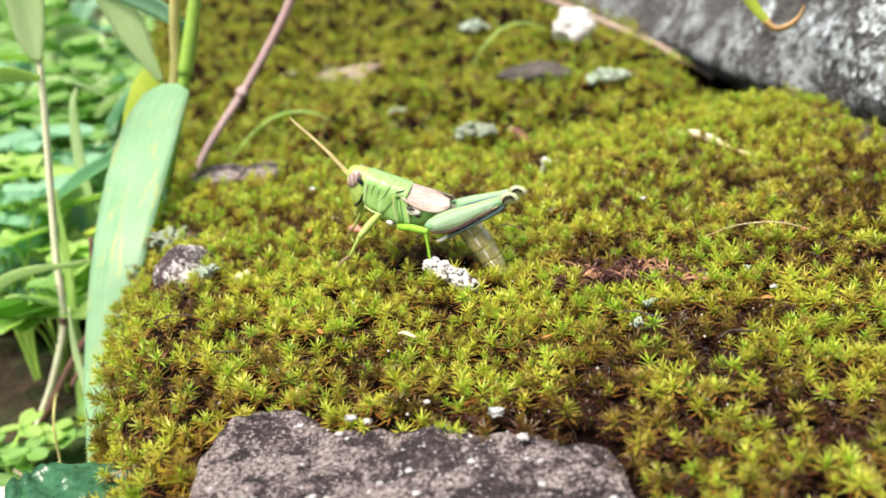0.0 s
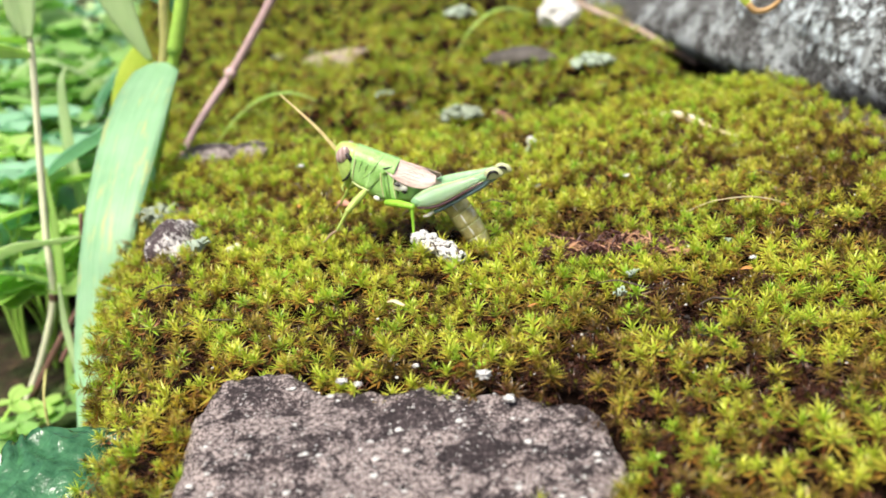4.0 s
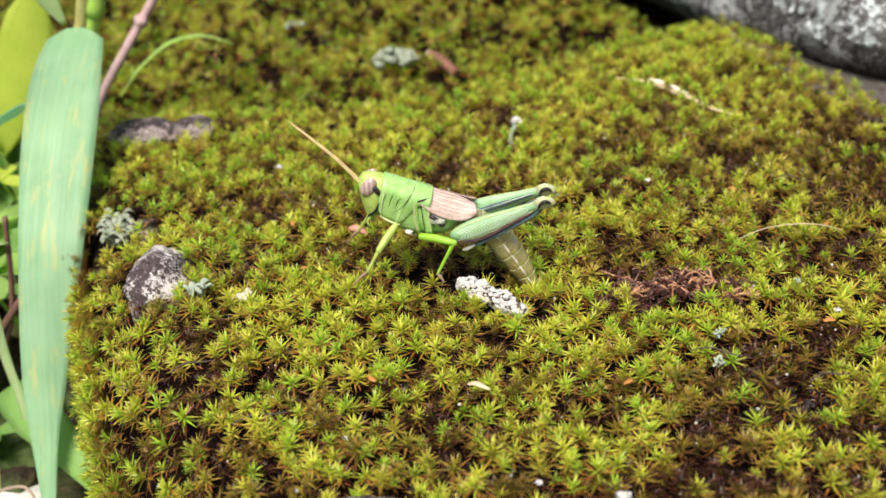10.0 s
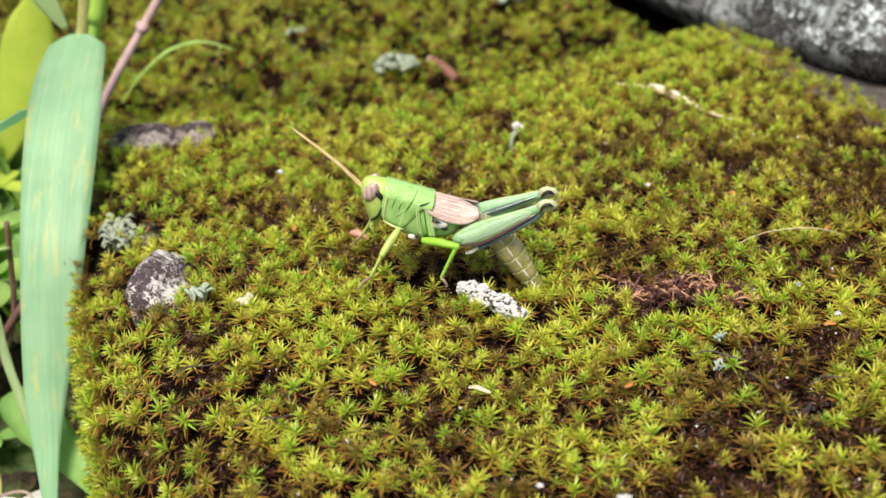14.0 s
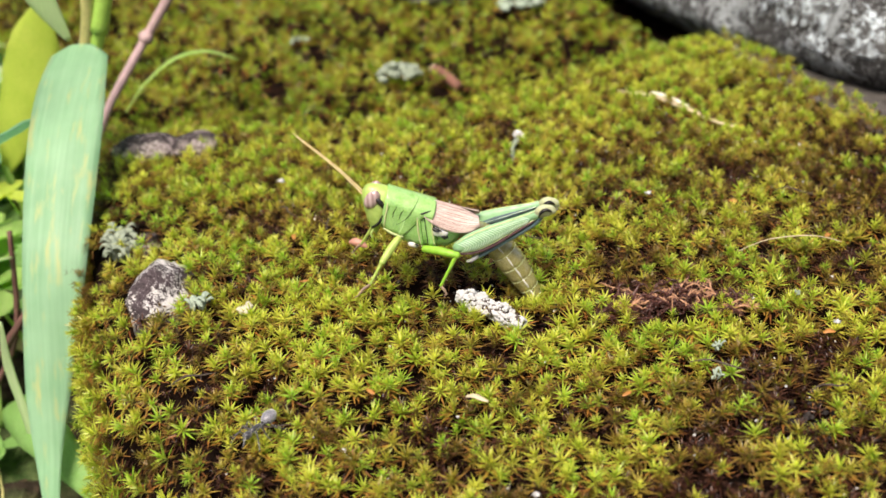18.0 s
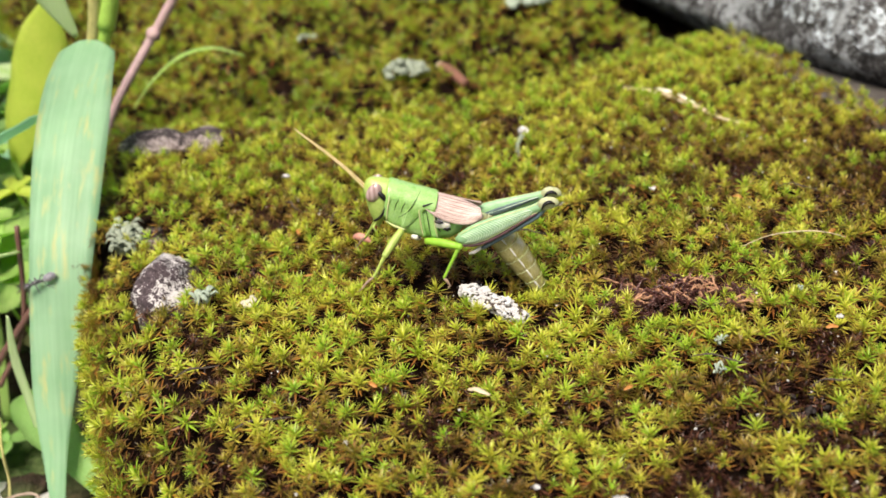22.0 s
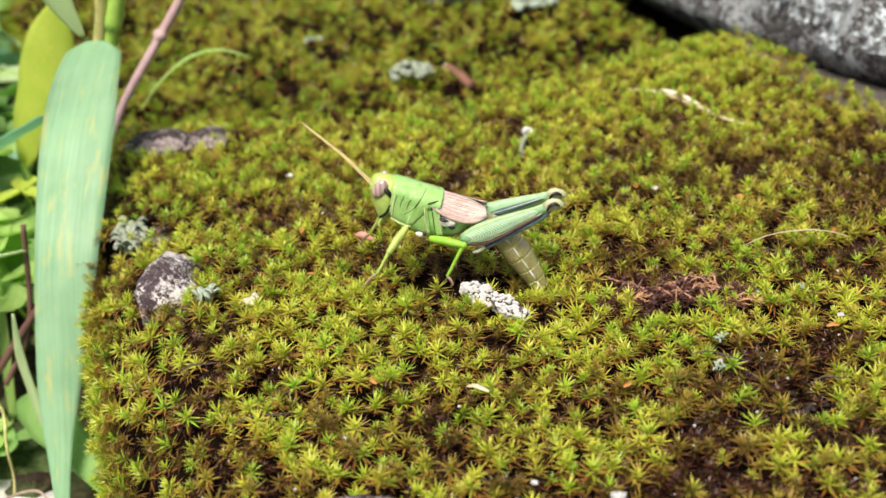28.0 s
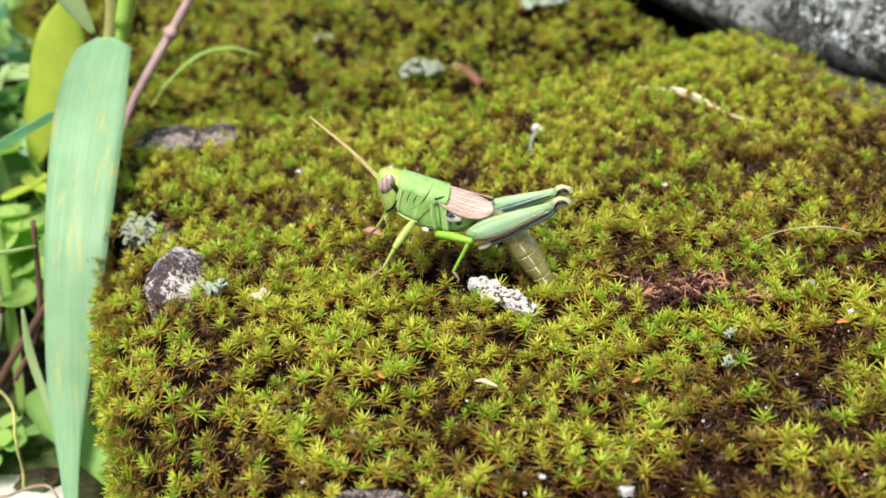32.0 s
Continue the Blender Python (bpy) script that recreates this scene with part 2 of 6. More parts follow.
n = Nodes("white_crusted_pebble", 0.85, spec=0.25)
fine, mid, wide = n.noise(3.0, 4, 0.7), n.noise(1.1, 4, 0.7), n.noise(0.14, 3, 0.6)
where = n.math("ADD", n.math("MULTIPLY", fine, 0.5), n.math("ADD", n.math("MULTIPLY", wide, 0.55), n.math("MULTIPLY", mid, 0.25)))
n.color(n.mix(n.grey(where, 0.665, 0.69), n.ramp(n.mix(0.5, fine, mid), (0.36, (0.03, 0.022, 0.026)), (0.5, (0.09, 0.068, 0.075)), (0.64, (0.20, 0.155, 0.165))), (0.74, 0.72, 0.70))).bump(n.mix(0.5, fine, mid), 0.9)
M_PEBBLE = n.mat
M_WHITE = stone_material("chalk_white_stone", (0.62, 0.61, 0.60), (0.74, 0.73, 0.72), (0.80, 0.79, 0.78), (0.82, 0.82, 0.81), 0.6, 0.4, 0.05)


# ---- mesh helpers ----
def mesh(name, verts, faces, material, smooth=True):
    me = bpy.data.meshes.new(name)
    me.from_pydata([tuple(float(c) * MM for c in v) for v in verts], [], [tuple(int(i) for i in f) for f in faces])
    if smooth:
        me.shade_smooth()
    for m in material if isinstance(material, (list, tuple)) else [material]:
        me.materials.append(m)
    me.update()
    return me


def thing(name, at, label, category, group="", kind=""):
    ob = new(name)
    ob.empty_display_size = 0.002
    ob.location = [c * MM for c in at]
    ob["at"] = [float(c) for c in at]
    return tagged(ob, label, category, group, kind)


def part(name, vf, material, parent, label="", at=(0, 0, 0), smooth=True):
    """A mesh of its own under a thing or part; vf in the parent's space."""
    ob = new(name, mesh(name, vf[0], vf[1], material, smooth))
    ob.parent = parent
    ob.location = [c * MM for c in at]
    return tagged(ob, label)


def single(name, vf, material, label, category, group="", kind="", at=(0, 0, 0), smooth=True):
    ob = new(name, mesh(name, vf[0], vf[1], material, smooth))
    ob.location = [c * MM for c in at]
    return tagged(ob, label, category, group, kind)


def join(*pieces):
    vs, fs = [], []
    for v, f in pieces:
        k = len(vs)
        vs += [tuple(p) for p in v]
        fs += [tuple(i + k for i in face) for face in f]
    return vs, fs


def moved(vf, by, scale=1.0):
    return [tuple(c * scale + d for c, d in zip(p, by)) for p in vf[0]], vf[1]


def spline(points, n):
    """n points of a smooth curve through the given ones (any width)."""
    p = np.array(points, float)
    t = np.linspace(0, len(p) - 1, n)
    i = np.clip(t.astype(int), 0, len(p) - 2)
    f = (t - i)[:, None]
    a, b, c, d = p[np.maximum(i - 1, 0)], p[i], p[i + 1], p[np.minimum(i + 2, len(p) - 1)]
    return 0.5 * (2 * b + (c - a) * f + (2 * a - 5 * b + 4 * c - d) * f**2 + (3 * b - a - 3 * c + d) * f**3)


def frames_along(p, up=(0, 0, 1)):
    d = np.gradient(p, axis=0)
    d /= np.linalg.norm(d, axis=1)[:, None] + 1e-12
    side = np.cross(d, up)
    bad = np.linalg.norm(side, axis=1) < 0.05
    side[bad] = np.cross(d[bad], (0.3, 1, 0.1))
    for k in range(1, len(side)):
        if side[k] @ side[k - 1] < 0:
            side[k] *= -1
    side /= np.linalg.norm(side, axis=1)[:, None]
    return d, side, np.cross(side, d)


def tube(points, radii, sides=8, n=0, flat=1.0, up=(0, 0, 1), rough=0.0, seed=0):
    """A tapering round bar along a curve. flat: its width across as a share of its height."""
    q = np.c_[np.array(points, float), np.interp(np.linspace(0, 1, len(points)), np.linspace(0, 1, len(radii)), radii)]
    q = spline(q, n) if n else q
    p, r = q[:, :3], np.maximum(q[:, 3], 0.01)
    _, side, over = frames_along(p, up)
    a = np.linspace(0, 2 * np.pi, sides, endpoint=False)
    rng = np.random.RandomState(seed)
    k = 1 + rough * (rng.rand(len(p), sides, 1) - 0.5)
    ring = p[:, None] + k * r[:, None, None] * (np.cos(a)[None, :, None] * side[:, None] * flat + np.sin(a)[None, :, None] * over[:, None])
    v = [tuple(c) for c in ring.reshape(-1, 3)] + [tuple(p[0] - (p[1] - p[0]) * 0.15), tuple(p[-1] + (p[-1] - p[-2]) * 0.15)]
    m, f = len(p), []
    for i in range(m - 1):
        for j in range(sides):
            j2 = (j + 1) % sides
            f.append((i * sides + j, i * sides + j2, (i + 1) * sides + j2, (i + 1) * sides + j))
    for j in range(sides):
        j2 = (j + 1) % sides
        f.append((j2, j, m * sides))
        f.append(((m - 1) * sides + j, (m - 1) * sides + j2, m * sides + 1))
    return v, f


def loft(sections, sides=20, power=2.0):
    """Rings (centre, half width across, half height, lean of the ring in degrees) in the x-z plane of a body lying along x."""
    v, f = [], []
    for (x, y, z), w, h, lean in sections:
        c, s = math.cos(radians(lean)), math.sin(radians(lean))
        for j in range(sides):
            a = 2 * math.pi * j / sides
            ca, sa = math.cos(a), math.sin(a)
            yy = w * math.copysign(abs(ca) ** (2 / power), ca)
            hh = h * math.copysign(abs(sa) ** (2 / power), sa)
            v.append((x + hh * s, y + yy, z + hh * c))
    m = len(sections)
    for i in range(m - 1):
        for j in range(sides):
            j2 = (j + 1) % sides
            f.append((i * sides + j2, i * sides + j, (i + 1) * sides + j, (i + 1) * sides + j2))
    for k, i in ((0, 0), (1, m - 1)):
        v.append(sections[i][0])
        for j in range(sides):
            j2 = (j + 1) % sides
            f.append((i * sides + j, i * sides + j2, len(v) - 1) if k == 0 else (i * sides + j2, i * sides + j, len(v) - 1))
    return v, f


def shell(grid, thick):
    """A sheet of some thickness over a grid of points (rows, columns, 3)."""
    g = np.array(grid, float)
    du, dv = np.gradient(g, axis=0), np.gradient(g, axis=1)
    nrm = np.cross(du, dv)
    nrm /= np.linalg.norm(nrm, axis=2)[..., None] + 1e-9
    r, c = g.shape[:2]
    v = np.concatenate([(g + nrm * thick / 2).reshape(-1, 3), (g - nrm * thick / 2).reshape(-1, 3)])
    f, o = [], r * c
    for i in range(r - 1):
        for j in range(c - 1):
            a, b, d, e = i * c + j, i * c + j + 1, (i + 1) * c + j + 1, (i + 1) * c + j
            f.append((a, e, d, b))
            f.append((a + o, b + o, d + o, e + o))
    rim = [i for i in range(c)] + [i * c + c - 1 for i in range(1, r)] + [(r - 1) * c + j for j in range(c - 2, -1, -1)] + [i * c for i in range(r - 2, 0, -1)]
    for k in range(len(rim)):
        a, b = rim[k], rim[(k + 1) % len(rim)]
        f.append((a, b, b + o, a + o))
    return [tuple(p) for p in v], f


def blade(points, widths, across=(1, 0, 0), n=24, fold=0.15, thick=0.25, wave=0.0, cols=7, twist=0.0, seed=0):
    """A leaf blade: a centre line, its widths along it, the direction across it, folded along the midrib."""
    p = spline(points, n)
    w = np.interp(np.linspace(0, 1, n), np.linspace(0, 1, len(widths)), widths)
    d = np.gradient(p, axis=0)
    d /= np.linalg.norm(d, axis=1)[:, None]
    ac = np.array(across, float)[None] - d * (d @ np.array(across, float))[:, None]
    ac /= np.linalg.norm(ac, axis=1)[:, None]
    up = np.cross(ac, d)
    th = np.radians(twist) * np.linspace(0, 1, n)[:, None]
    ac, up = ac * np.cos(th) + up * np.sin(th), up * np.cos(th) - ac * np.sin(th)
    u = np.linspace(-1, 1, cols)
    rng = np.random.RandomState(seed)
    ph = rng.rand() * 6
    lift = fold * np.abs(u)[None, :] * w[:, None] / 2 + wave * np.sin(np.linspace(0, 14, n) + ph)[:, None] * (u[None, :] ** 2) * np.sign(u)[None, :]
    return shell(p[:, None] + ac[:, None] * (u[None, :] * w[:, None] / 2)[..., None] + up[:, None] * lift[..., None], thick)


def blob(radii, seed=0, rough=0.2, freq=0.6, sub=3):
    """A rounded lump with an uneven skin."""
    bm = bmesh.new()
    bmesh.ops.create_icosphere(bm, subdivisions=sub, radius=1.0)
    off = Vector((seed * 7.3, seed * 3.1, seed * 1.7))
    v = []
    for q in bm.verts:
        k = 1 + rough * (noise.noise(q.co * freq * 2 + off) + 0.5 * noise.noise(q.co * freq * 5 + off) + 0.25 * noise.noise(q.co * freq * 12 + off))
        v.append(tuple(c * k * r for c, r in zip(q.co, radii)))
    bm.verts.index_update()
    f = [tuple(q.index for q in face.verts) for face in bm.faces]
    bm.free()
    return v, f


# ---- the lie of the land ----
def smooth01(t):
    t = np.clip(t, 0, 1)
    return t * t * (3 - 2 * t)


def wavy(x, y, size, seed=0.0):
    x, y = np.asarray(x, float) / size + seed * 1.7, np.asarray(y, float) / size + seed * 2.9
    return (np.sin(x * 2.1 + 1.3 * np.sin(y * 1.7)) + np.sin(y * 2.6 + 1.1 * np.sin(x * 1.9 + 2)) + 0.6 * np.sin((x + y) * 4.3) + 0.5 * np.sin((x - 1.3 * y) * 5.1)) / 3.1


def brow_left(y):
    return np.interp(y, [-110, -60, -45, -35, -18, 5, 25, 77, 120, 600], [-14, -15, -21, -26, -35, -46, -52, -71, -92, -330])


def ridge_back(x):
    return np.interp(x, [-120, -57, -38, 0, 16, 40, 60, 74, 92, 160], [90, 90, 88, 92, 104, 118, 136, 142, 120, 72])


def edge_right(y):
    return np.interp(y, [-110, -45, 20, 56, 72, 91, 103, 125, 150, 183, 245, 330, 480, 620], [128, 120, 109, 101, 97.5, 90, 85, 78.5, 71, 60, 40, 12, -34, -78])


def ledge_back(x):
    return np.interp(x, [-34, -24, -22, -20, -17, -13, -4, 9, 30, 36, 44], [-140, -110, -56, -44, -39, -40, -45, -46, -46.5, -51, -76]) + 0.6 * np.sin(np.asarray(x) * 0.6)


def ledge_side(y):
    return np.interp(y, [-130, -64, -53, -44, -40], [-12, -18, -21.5, -20.5, -17])


def land(x, y):
    """Height of the moss bed (under the shoots)."""
    x, y = np.asarray(x, float), np.asarray(y, float)
    d = np.maximum(brow_left(y) - x, 0)
    z = -4.8 + 1.5 * wavy(x, y, 34) + 0.6 * wavy(x, y, 11, 3)
    z = z - 0.03 * np.minimum(d, 18) ** 2 - 11 * np.maximum(d - 17.5, 0)
    z = z - 1.5 * smooth01((y - 40) / 40)
    e = y - ridge_back(x)
    z = z - 17 * smooth01(e / 15) + np.clip(y - 150, 0, 140) / 140 * 10 + np.clip(y - 290, 0, 400) * 0.02 + 4.2 * wavy(x, y, 30, 7) * smooth01(e / 20)
    # the shelf behind swells into cushions with clefts between them, and falls into a hollow at the ridge's foot
    z = z + (4.5 - 11 * np.exp(-((wavy(x, y, 9, 31) / 0.22) ** 2))) * smooth01((e - 12) / 25) - 8 * np.exp(-(((e - 22) / 11) ** 2))
    z = z - 10 * smooth01((x - edge_right(y)) / 7)
    z = z - 40 * smooth01((-88 - y) / 30)
    z = np.maximum(z, -66)
    # a dark pit behind the ridge
    z = z - 11 * np.exp(-(((x + 62) / 13) ** 2 + ((y - 147) / 10) ** 2))
    # the burrow dug by the abdomen, and the hollow under the body
    r = np.hypot((x - 12.5) / 5.0, (y - 7.5) / 4.5)
    z = z - 5.0 * np.exp(-(r**2))
    # the bare ledge in front lies under the moss
    return np.where((y < ledge_back(x)) & (x > ledge_side(y) - 1.5) & (x < 44), np.minimum(z, -7.0), z)
# ---- the large structure ----
def sheet(xs, ys, height):
    gx, gy = np.meshgrid(xs, ys, indexing="ij")
    v = np.stack([gx, gy, height(gx, gy)], -1).reshape(-1, 3)
    a, b = len(xs), len(ys)
    f = [(i * b + j, (i + 1) * b + j, (i + 1) * b + j + 1, i * b + j + 1) for i in range(a - 1) for j in range(b - 1)]
    return v, f


near = np.linspace(-420, 420, 85)
far = np.array([600, 1000, 2000, 6000, 20000, 80000, 400000.0])
axis = np.r_[-far[::-1], near, far]
single("ground", sheet(axis, axis, lambda x, y: -64 + np.where(np.hypot(x, y) < 600, 5 * wavy(x, y, 40, 2) + 2 * wavy(x, y, 13, 5), 0)), M_SOIL,
       "dark soil with leaf litter beside the mossy rock", "ground", kind="structure")
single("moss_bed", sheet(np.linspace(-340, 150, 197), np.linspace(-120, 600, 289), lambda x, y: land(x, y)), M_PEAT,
       "peaty bed of old moss over stone, near-black to deepen the shade between shoots", "moss bed", kind="structure")


def ledge_height(x, y):
    t = smooth01((ledge_back(x) + 3 - y) / 5)
    z = -7.5 + 5.5 * t - 0.02 * np.maximum(-60 - y, 0) ** 1.4 + 0.9 * wavy(x, y, 9, 1) + 0.5 * wavy(x, y, 3.5, 4) + 0.35 * wavy(x, y, 1.4, 6)
    z = z - 0.35 * np.maximum(ledge_side(y) + 3.5 - x, 0) ** 2 - 0.05 * np.maximum(x - 36, 0) ** 2
    return np.maximum(z, -60)


ledge = single("stone_ledge", sheet(np.linspace(-44, 48, 156), np.linspace(-130, -38, 130), ledge_height), M_LEDGE,
       "bare grey-brown pitted stone flecked with white lichen crust", "stone")

# the lichened boulder behind: its foot runs along a line, the face leans up and back over a dark gap
foot = spline([(-72, 562, -20), (-12, 404, -16), (38, 279, -14), (59, 208, -11), (74, 169, -9), (92, 131, -7), (109, 111, -7), (142, 90, -8), (212, 60, -9)], 90)
_, fs, _ = frames_along(foot)
out = -fs * np.sign(fs[:, :1] + 1e-9) if fs[45, 0] > 0 else fs
out = np.where(out[:, :1] > 0, -out, out)
prof = np.array([(-28, -16), (-14, -11), (-3, -3), (0.5, 1.5), (0, 6), (-4, 13), (-10, 21), (-18, 32), (-30, 48), (-48, 66), (-80, 90), (-140, 110), (-260, 120), (-420, 60), (-520, -60)], float)
prof = spline(prof, 60)
rock = foot[:, None] + out[:, None] * prof[None, :, :1] + np.array([0, 0, 1.0]) * prof[None, :, 1:]
rv = []
for p in rock.reshape(-1, 3):
    q = Vector(p)
    k = 7 * noise.noise(q / 45) + 3.5 * noise.noise(q / 17) + 1.6 * noise.noise(q / 6) + 0.8 * noise.noise(q / 2.6)
    rv.append((p[0] - 0.6 * k, p[1] - 0.3 * k, p[2] + 0.5 * k))
rf = [(i * 60 + j, i * 60 + j + 1, (i + 1) * 60 + j + 1, (i + 1) * 60 + j) for i in range(89) for j in range(59)]
boulder = single("boulder", (rv, rf), M_BOULDER, "large grey boulder with pale blue-white lichen patches", "boulder")
skin = np.array(rv).reshape(90, 60, 3)
du, dv = np.gradient(skin, axis=0), np.gradient(skin, axis=1)
nrm = np.cross(du, dv)
nrm /= np.linalg.norm(nrm, axis=2)[..., None]
nrm *= np.sign(nrm[..., 2:] + 1e-9)
for k, (x, y, z, r) in enumerate(((86, 161, 10, 11), (87, 150, 6, 9), (90, 142, 6, 8), (95, 131, 6, 8), (96, 138, 15, 9), (82, 174, 10, 8), (104, 132, 18, 10), (77, 177, 4, 6), (95, 127, -1, 6), (104, 117, 4, 9), (112, 112, 14, 11), (70, 200, 12, 8), (60, 262, 12, 9))):
    dist = np.linalg.norm(skin - np.array([x, y, z]), axis=2)
    near = skin[np.unravel_index(dist.argmin(), dist.shape)]
    dist = np.linalg.norm(skin - near, axis=2)
    pv, pf = [], []
    for i, j in zip(*np.where(dist[:-1, :-1] < r * 1.4)):
        for a in range(5):
            for b in range(5):
                ring = []
                for u, v in ((a, b), (a, b + 1), (a + 1, b + 1), (a + 1, b)):
                    w = np.array([(5 - u) * (5 - v), (5 - u) * v, u * v, u * (5 - v)]) / 25
                    c = ((i, j), (i, j + 1), (i + 1, j + 1), (i + 1, j))
                    ring.append((sum(w[q] * skin[c[q]] for q in range(4)), sum(w[q] * nrm[c[q]] for q in range(4))))
                mid = Vector((ring[0][0] + ring[2][0]) / 2)
                if (mid - Vector(near)).length < r * (0.62 + 0.5 * noise.noise(mid / 5) + 0.5 * noise.noise(mid / 1.7)):
                    m = len(pv)
                    pv += [tuple(p + 0.35 * q) for p, q in ring]
                    pf.append((m, m + 1, m + 2, m + 3))
    if pf:
        part("lichen_patch", (pv, pf), M_CRUST, boulder, "pale blue-white lichen patch")

# the flat stone between the moss and the boulder
single("stone_slab", sheet(np.linspace(74, 190, 60), np.linspace(-60, 165, 90), lambda x, y: -12 + 0.8 * wavy(x, y, 20, 8) + 0.3 * wavy(x, y, 5, 2) - 0.002 * (x - 110) ** 2 * (x > 110)), M_SLAB,
       "flat brown-grey stone at the foot of the boulder", "stone")


# ---- moss ----
# where the moss has died back: centre and reach of the brown patches
DEAD = [(-38, 40, 6), (33, 60, 7), (83, 58, 9), (10, 82, 6), (-52, 87, 6), (-27, 64, 6), (30, 2, 6), (42, -18, 5), (46, -25, 4), (-6, -6, 4), (-40, -17, 5), (18, -25, 5), (29, -40, 5), (36, -33, 3), (54, -10, 6), (-7, -28, 4), (-22, -26, 5), (62, 9, 7), (56, 55, 7), (-15, 18, 4), (0, 55, 5), (-39, -4, 4), (2, -34, 4), (54, -36, 3.5), (70, 30, 8), (80, 5, 8), (60, -50, 5), (8, 8, 7), (-20, 19, 4.5), (-19, 29, 4.5), (26, 38, 6), (27, 17, 5), (24, 10, 4.5), (-2, 50, 5), (12, 44, 5), (-26, 38, 5)]


def withered(x, y):
    # the front term is real browning plus a stand-in for shade falling there
    d = 0.33 + 0.18 * wavy(x, y, 13, 4) + 0.19 * wavy(x, y, 4, 8) + 0.14 * smooth01((-10 - np.asarray(y)) / 28)
    d = d + 0.08 * np.exp(-(((np.asarray(y) - 55) / 28) ** 2))
    # left flank browned, in part to paint in the shade it lies in
    d = d + 0.06 * smooth01((brow_left(y) - np.asarray(x) + 2) / 9) * (np.asarray(y) < 30)
    d = d + 0.10 * smooth01((np.asarray(x) - 15) / 40) * smooth01((118 - np.asarray(y)) / 30)
    for cx, cy, r in DEAD:
        d = d + 0.30 * np.exp(-((x - cx) ** 2 + (y - cy) ** 2) / (r * r))
    return d


def tufted(x, y):
    """From -1 in the clefts between small tufts to 1 on top of them."""
    return 0.6 * wavy(x, y, 4.2, 21) + 0.5 * wavy(x, y, 1.9, 27)


def shoots(name, label, seed, spots, material, size, leaves, bed=None, old=0.0, height=1.0):
    """All moss shoots of one bed: each a star of narrow pointed leaves that arch outwards."""
    rng = np.random.RandomState(seed)
    spots = spots[rng.rand(len(spots)) > 0.05 - 0.28 * np.minimum(tufted(*spots.T), 0)]
    x, y = spots.T
    h = 0.8
    bed = bed or land
    z = bed(x, y)
    gx, gy = (bed(x + h, y) - bed(x - h, y)) / (2 * h), (bed(x, y + h) - bed(x, y - h)) / (2 * h)
    up = np.stack([-gx, -gy, np.ones_like(x)], 1)
    up /= np.linalg.norm(up, axis=1)[:, None]
    up = up * 0.85 + np.array([0, 0, 0.3]) + rng.normal(0, 0.2, up.shape)
    up /= np.linalg.norm(up, axis=1)[:, None]
    e1 = np.cross(up, (0.2, 1.0, 0.1))
    e1 /= np.linalg.norm(e1, axis=1)[:, None]
    e2 = np.cross(up, e1)
    n, k = len(x), leaves
    dry = withered(x, y) + rng.normal(0, 0.14, n) + old
    dead = smooth01((dry - 0.5) / 0.3)
    s = size * (0.62 + 0.80 * rng.rand(n)) * (1 - 0.15 * dead)
    tall = np.maximum(2.9 + 2.6 * rng.rand(n) + 1.7 * tufted(x, y), 1.2) * (1 - 0.3 * dead) * height
    i = np.arange(k)
    ring = i / (k - 1)
    az = i[None] * 2.39996 + rng.rand(n)[:, None] * 6.28 + rng.normal(0, 0.18, (n, k))
    elev = np.radians(4 + 66 * ring[None] ** 1.4 + rng.normal(0, 9, (n, k)))
    ln = s[:, None] * (1.08 - 0.30 * ring[None]) * (0.85 + 0.3 * rng.rand(n, k))
    wd = 0.05 * ln + 0.055
    hb = tall[:, None] * (0.64 + 0.36 * ring[None] ** 0.6)
    cr, sr = np.cos(az), np.sin(az)
    rad = e1[:, None] * cr[..., None] + e2[:, None] * sr[..., None]
    tan = -e1[:, None] * sr[..., None] + e2[:, None] * cr[..., None]
    dirn = rad * np.cos(elev)[..., None] + up[:, None] * np.sin(elev)[..., None]
    nor = up[:, None] * np.cos(elev)[..., None] - rad * np.sin(elev)[..., None]
    base = np.stack([x, y, z], 1)[:, None] + up[:, None] * hb[..., None]
    arch = (ln * (0.05 + 0.09 * rng.rand(n, k) + 0.2 * dead[:, None]))[..., None] * nor
    mid = base + dirn * (0.27 * ln)[..., None] + 0.6 * arch
    tip = base + dirn * ln[..., None] - 0.3 * arch + tan * (0.1 * ln * rng.normal(0, 1, (n, k)))[..., None]
    v = np.stack([base, mid - tan * wd[..., None], mid - nor * (0.5 * wd)[..., None], mid + tan * wd[..., None], tip], 2)
    m = n * k
    idx = (np.arange(m) * 5)[:, None, None] + np.array([[0, 1, 2], [0, 2, 3], [1, 4, 2], [2, 4, 3]])[None]
    me = bpy.data.meshes.new(name)
    me.vertices.add(m * 5)
    me.vertices.foreach_set("co", (v.reshape(-1) * MM).astype(np.float32))
    tris = idx.reshape(-1, 3)
    me.loops.add(len(tris) * 3)
    me.polygons.add(len(tris))
    me.loops.foreach_set("vertex_index", tris.reshape(-1).astype(np.int32))
    me.polygons.foreach_set("loop_start", (np.arange(len(tris)) * 3).astype(np.int32))
    me.update(calc_edges=True)
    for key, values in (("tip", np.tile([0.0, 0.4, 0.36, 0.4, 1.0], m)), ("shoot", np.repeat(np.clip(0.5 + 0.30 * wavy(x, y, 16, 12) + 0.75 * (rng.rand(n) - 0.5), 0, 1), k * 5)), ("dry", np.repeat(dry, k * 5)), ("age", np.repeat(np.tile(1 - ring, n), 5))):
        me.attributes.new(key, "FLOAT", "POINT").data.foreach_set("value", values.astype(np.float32))
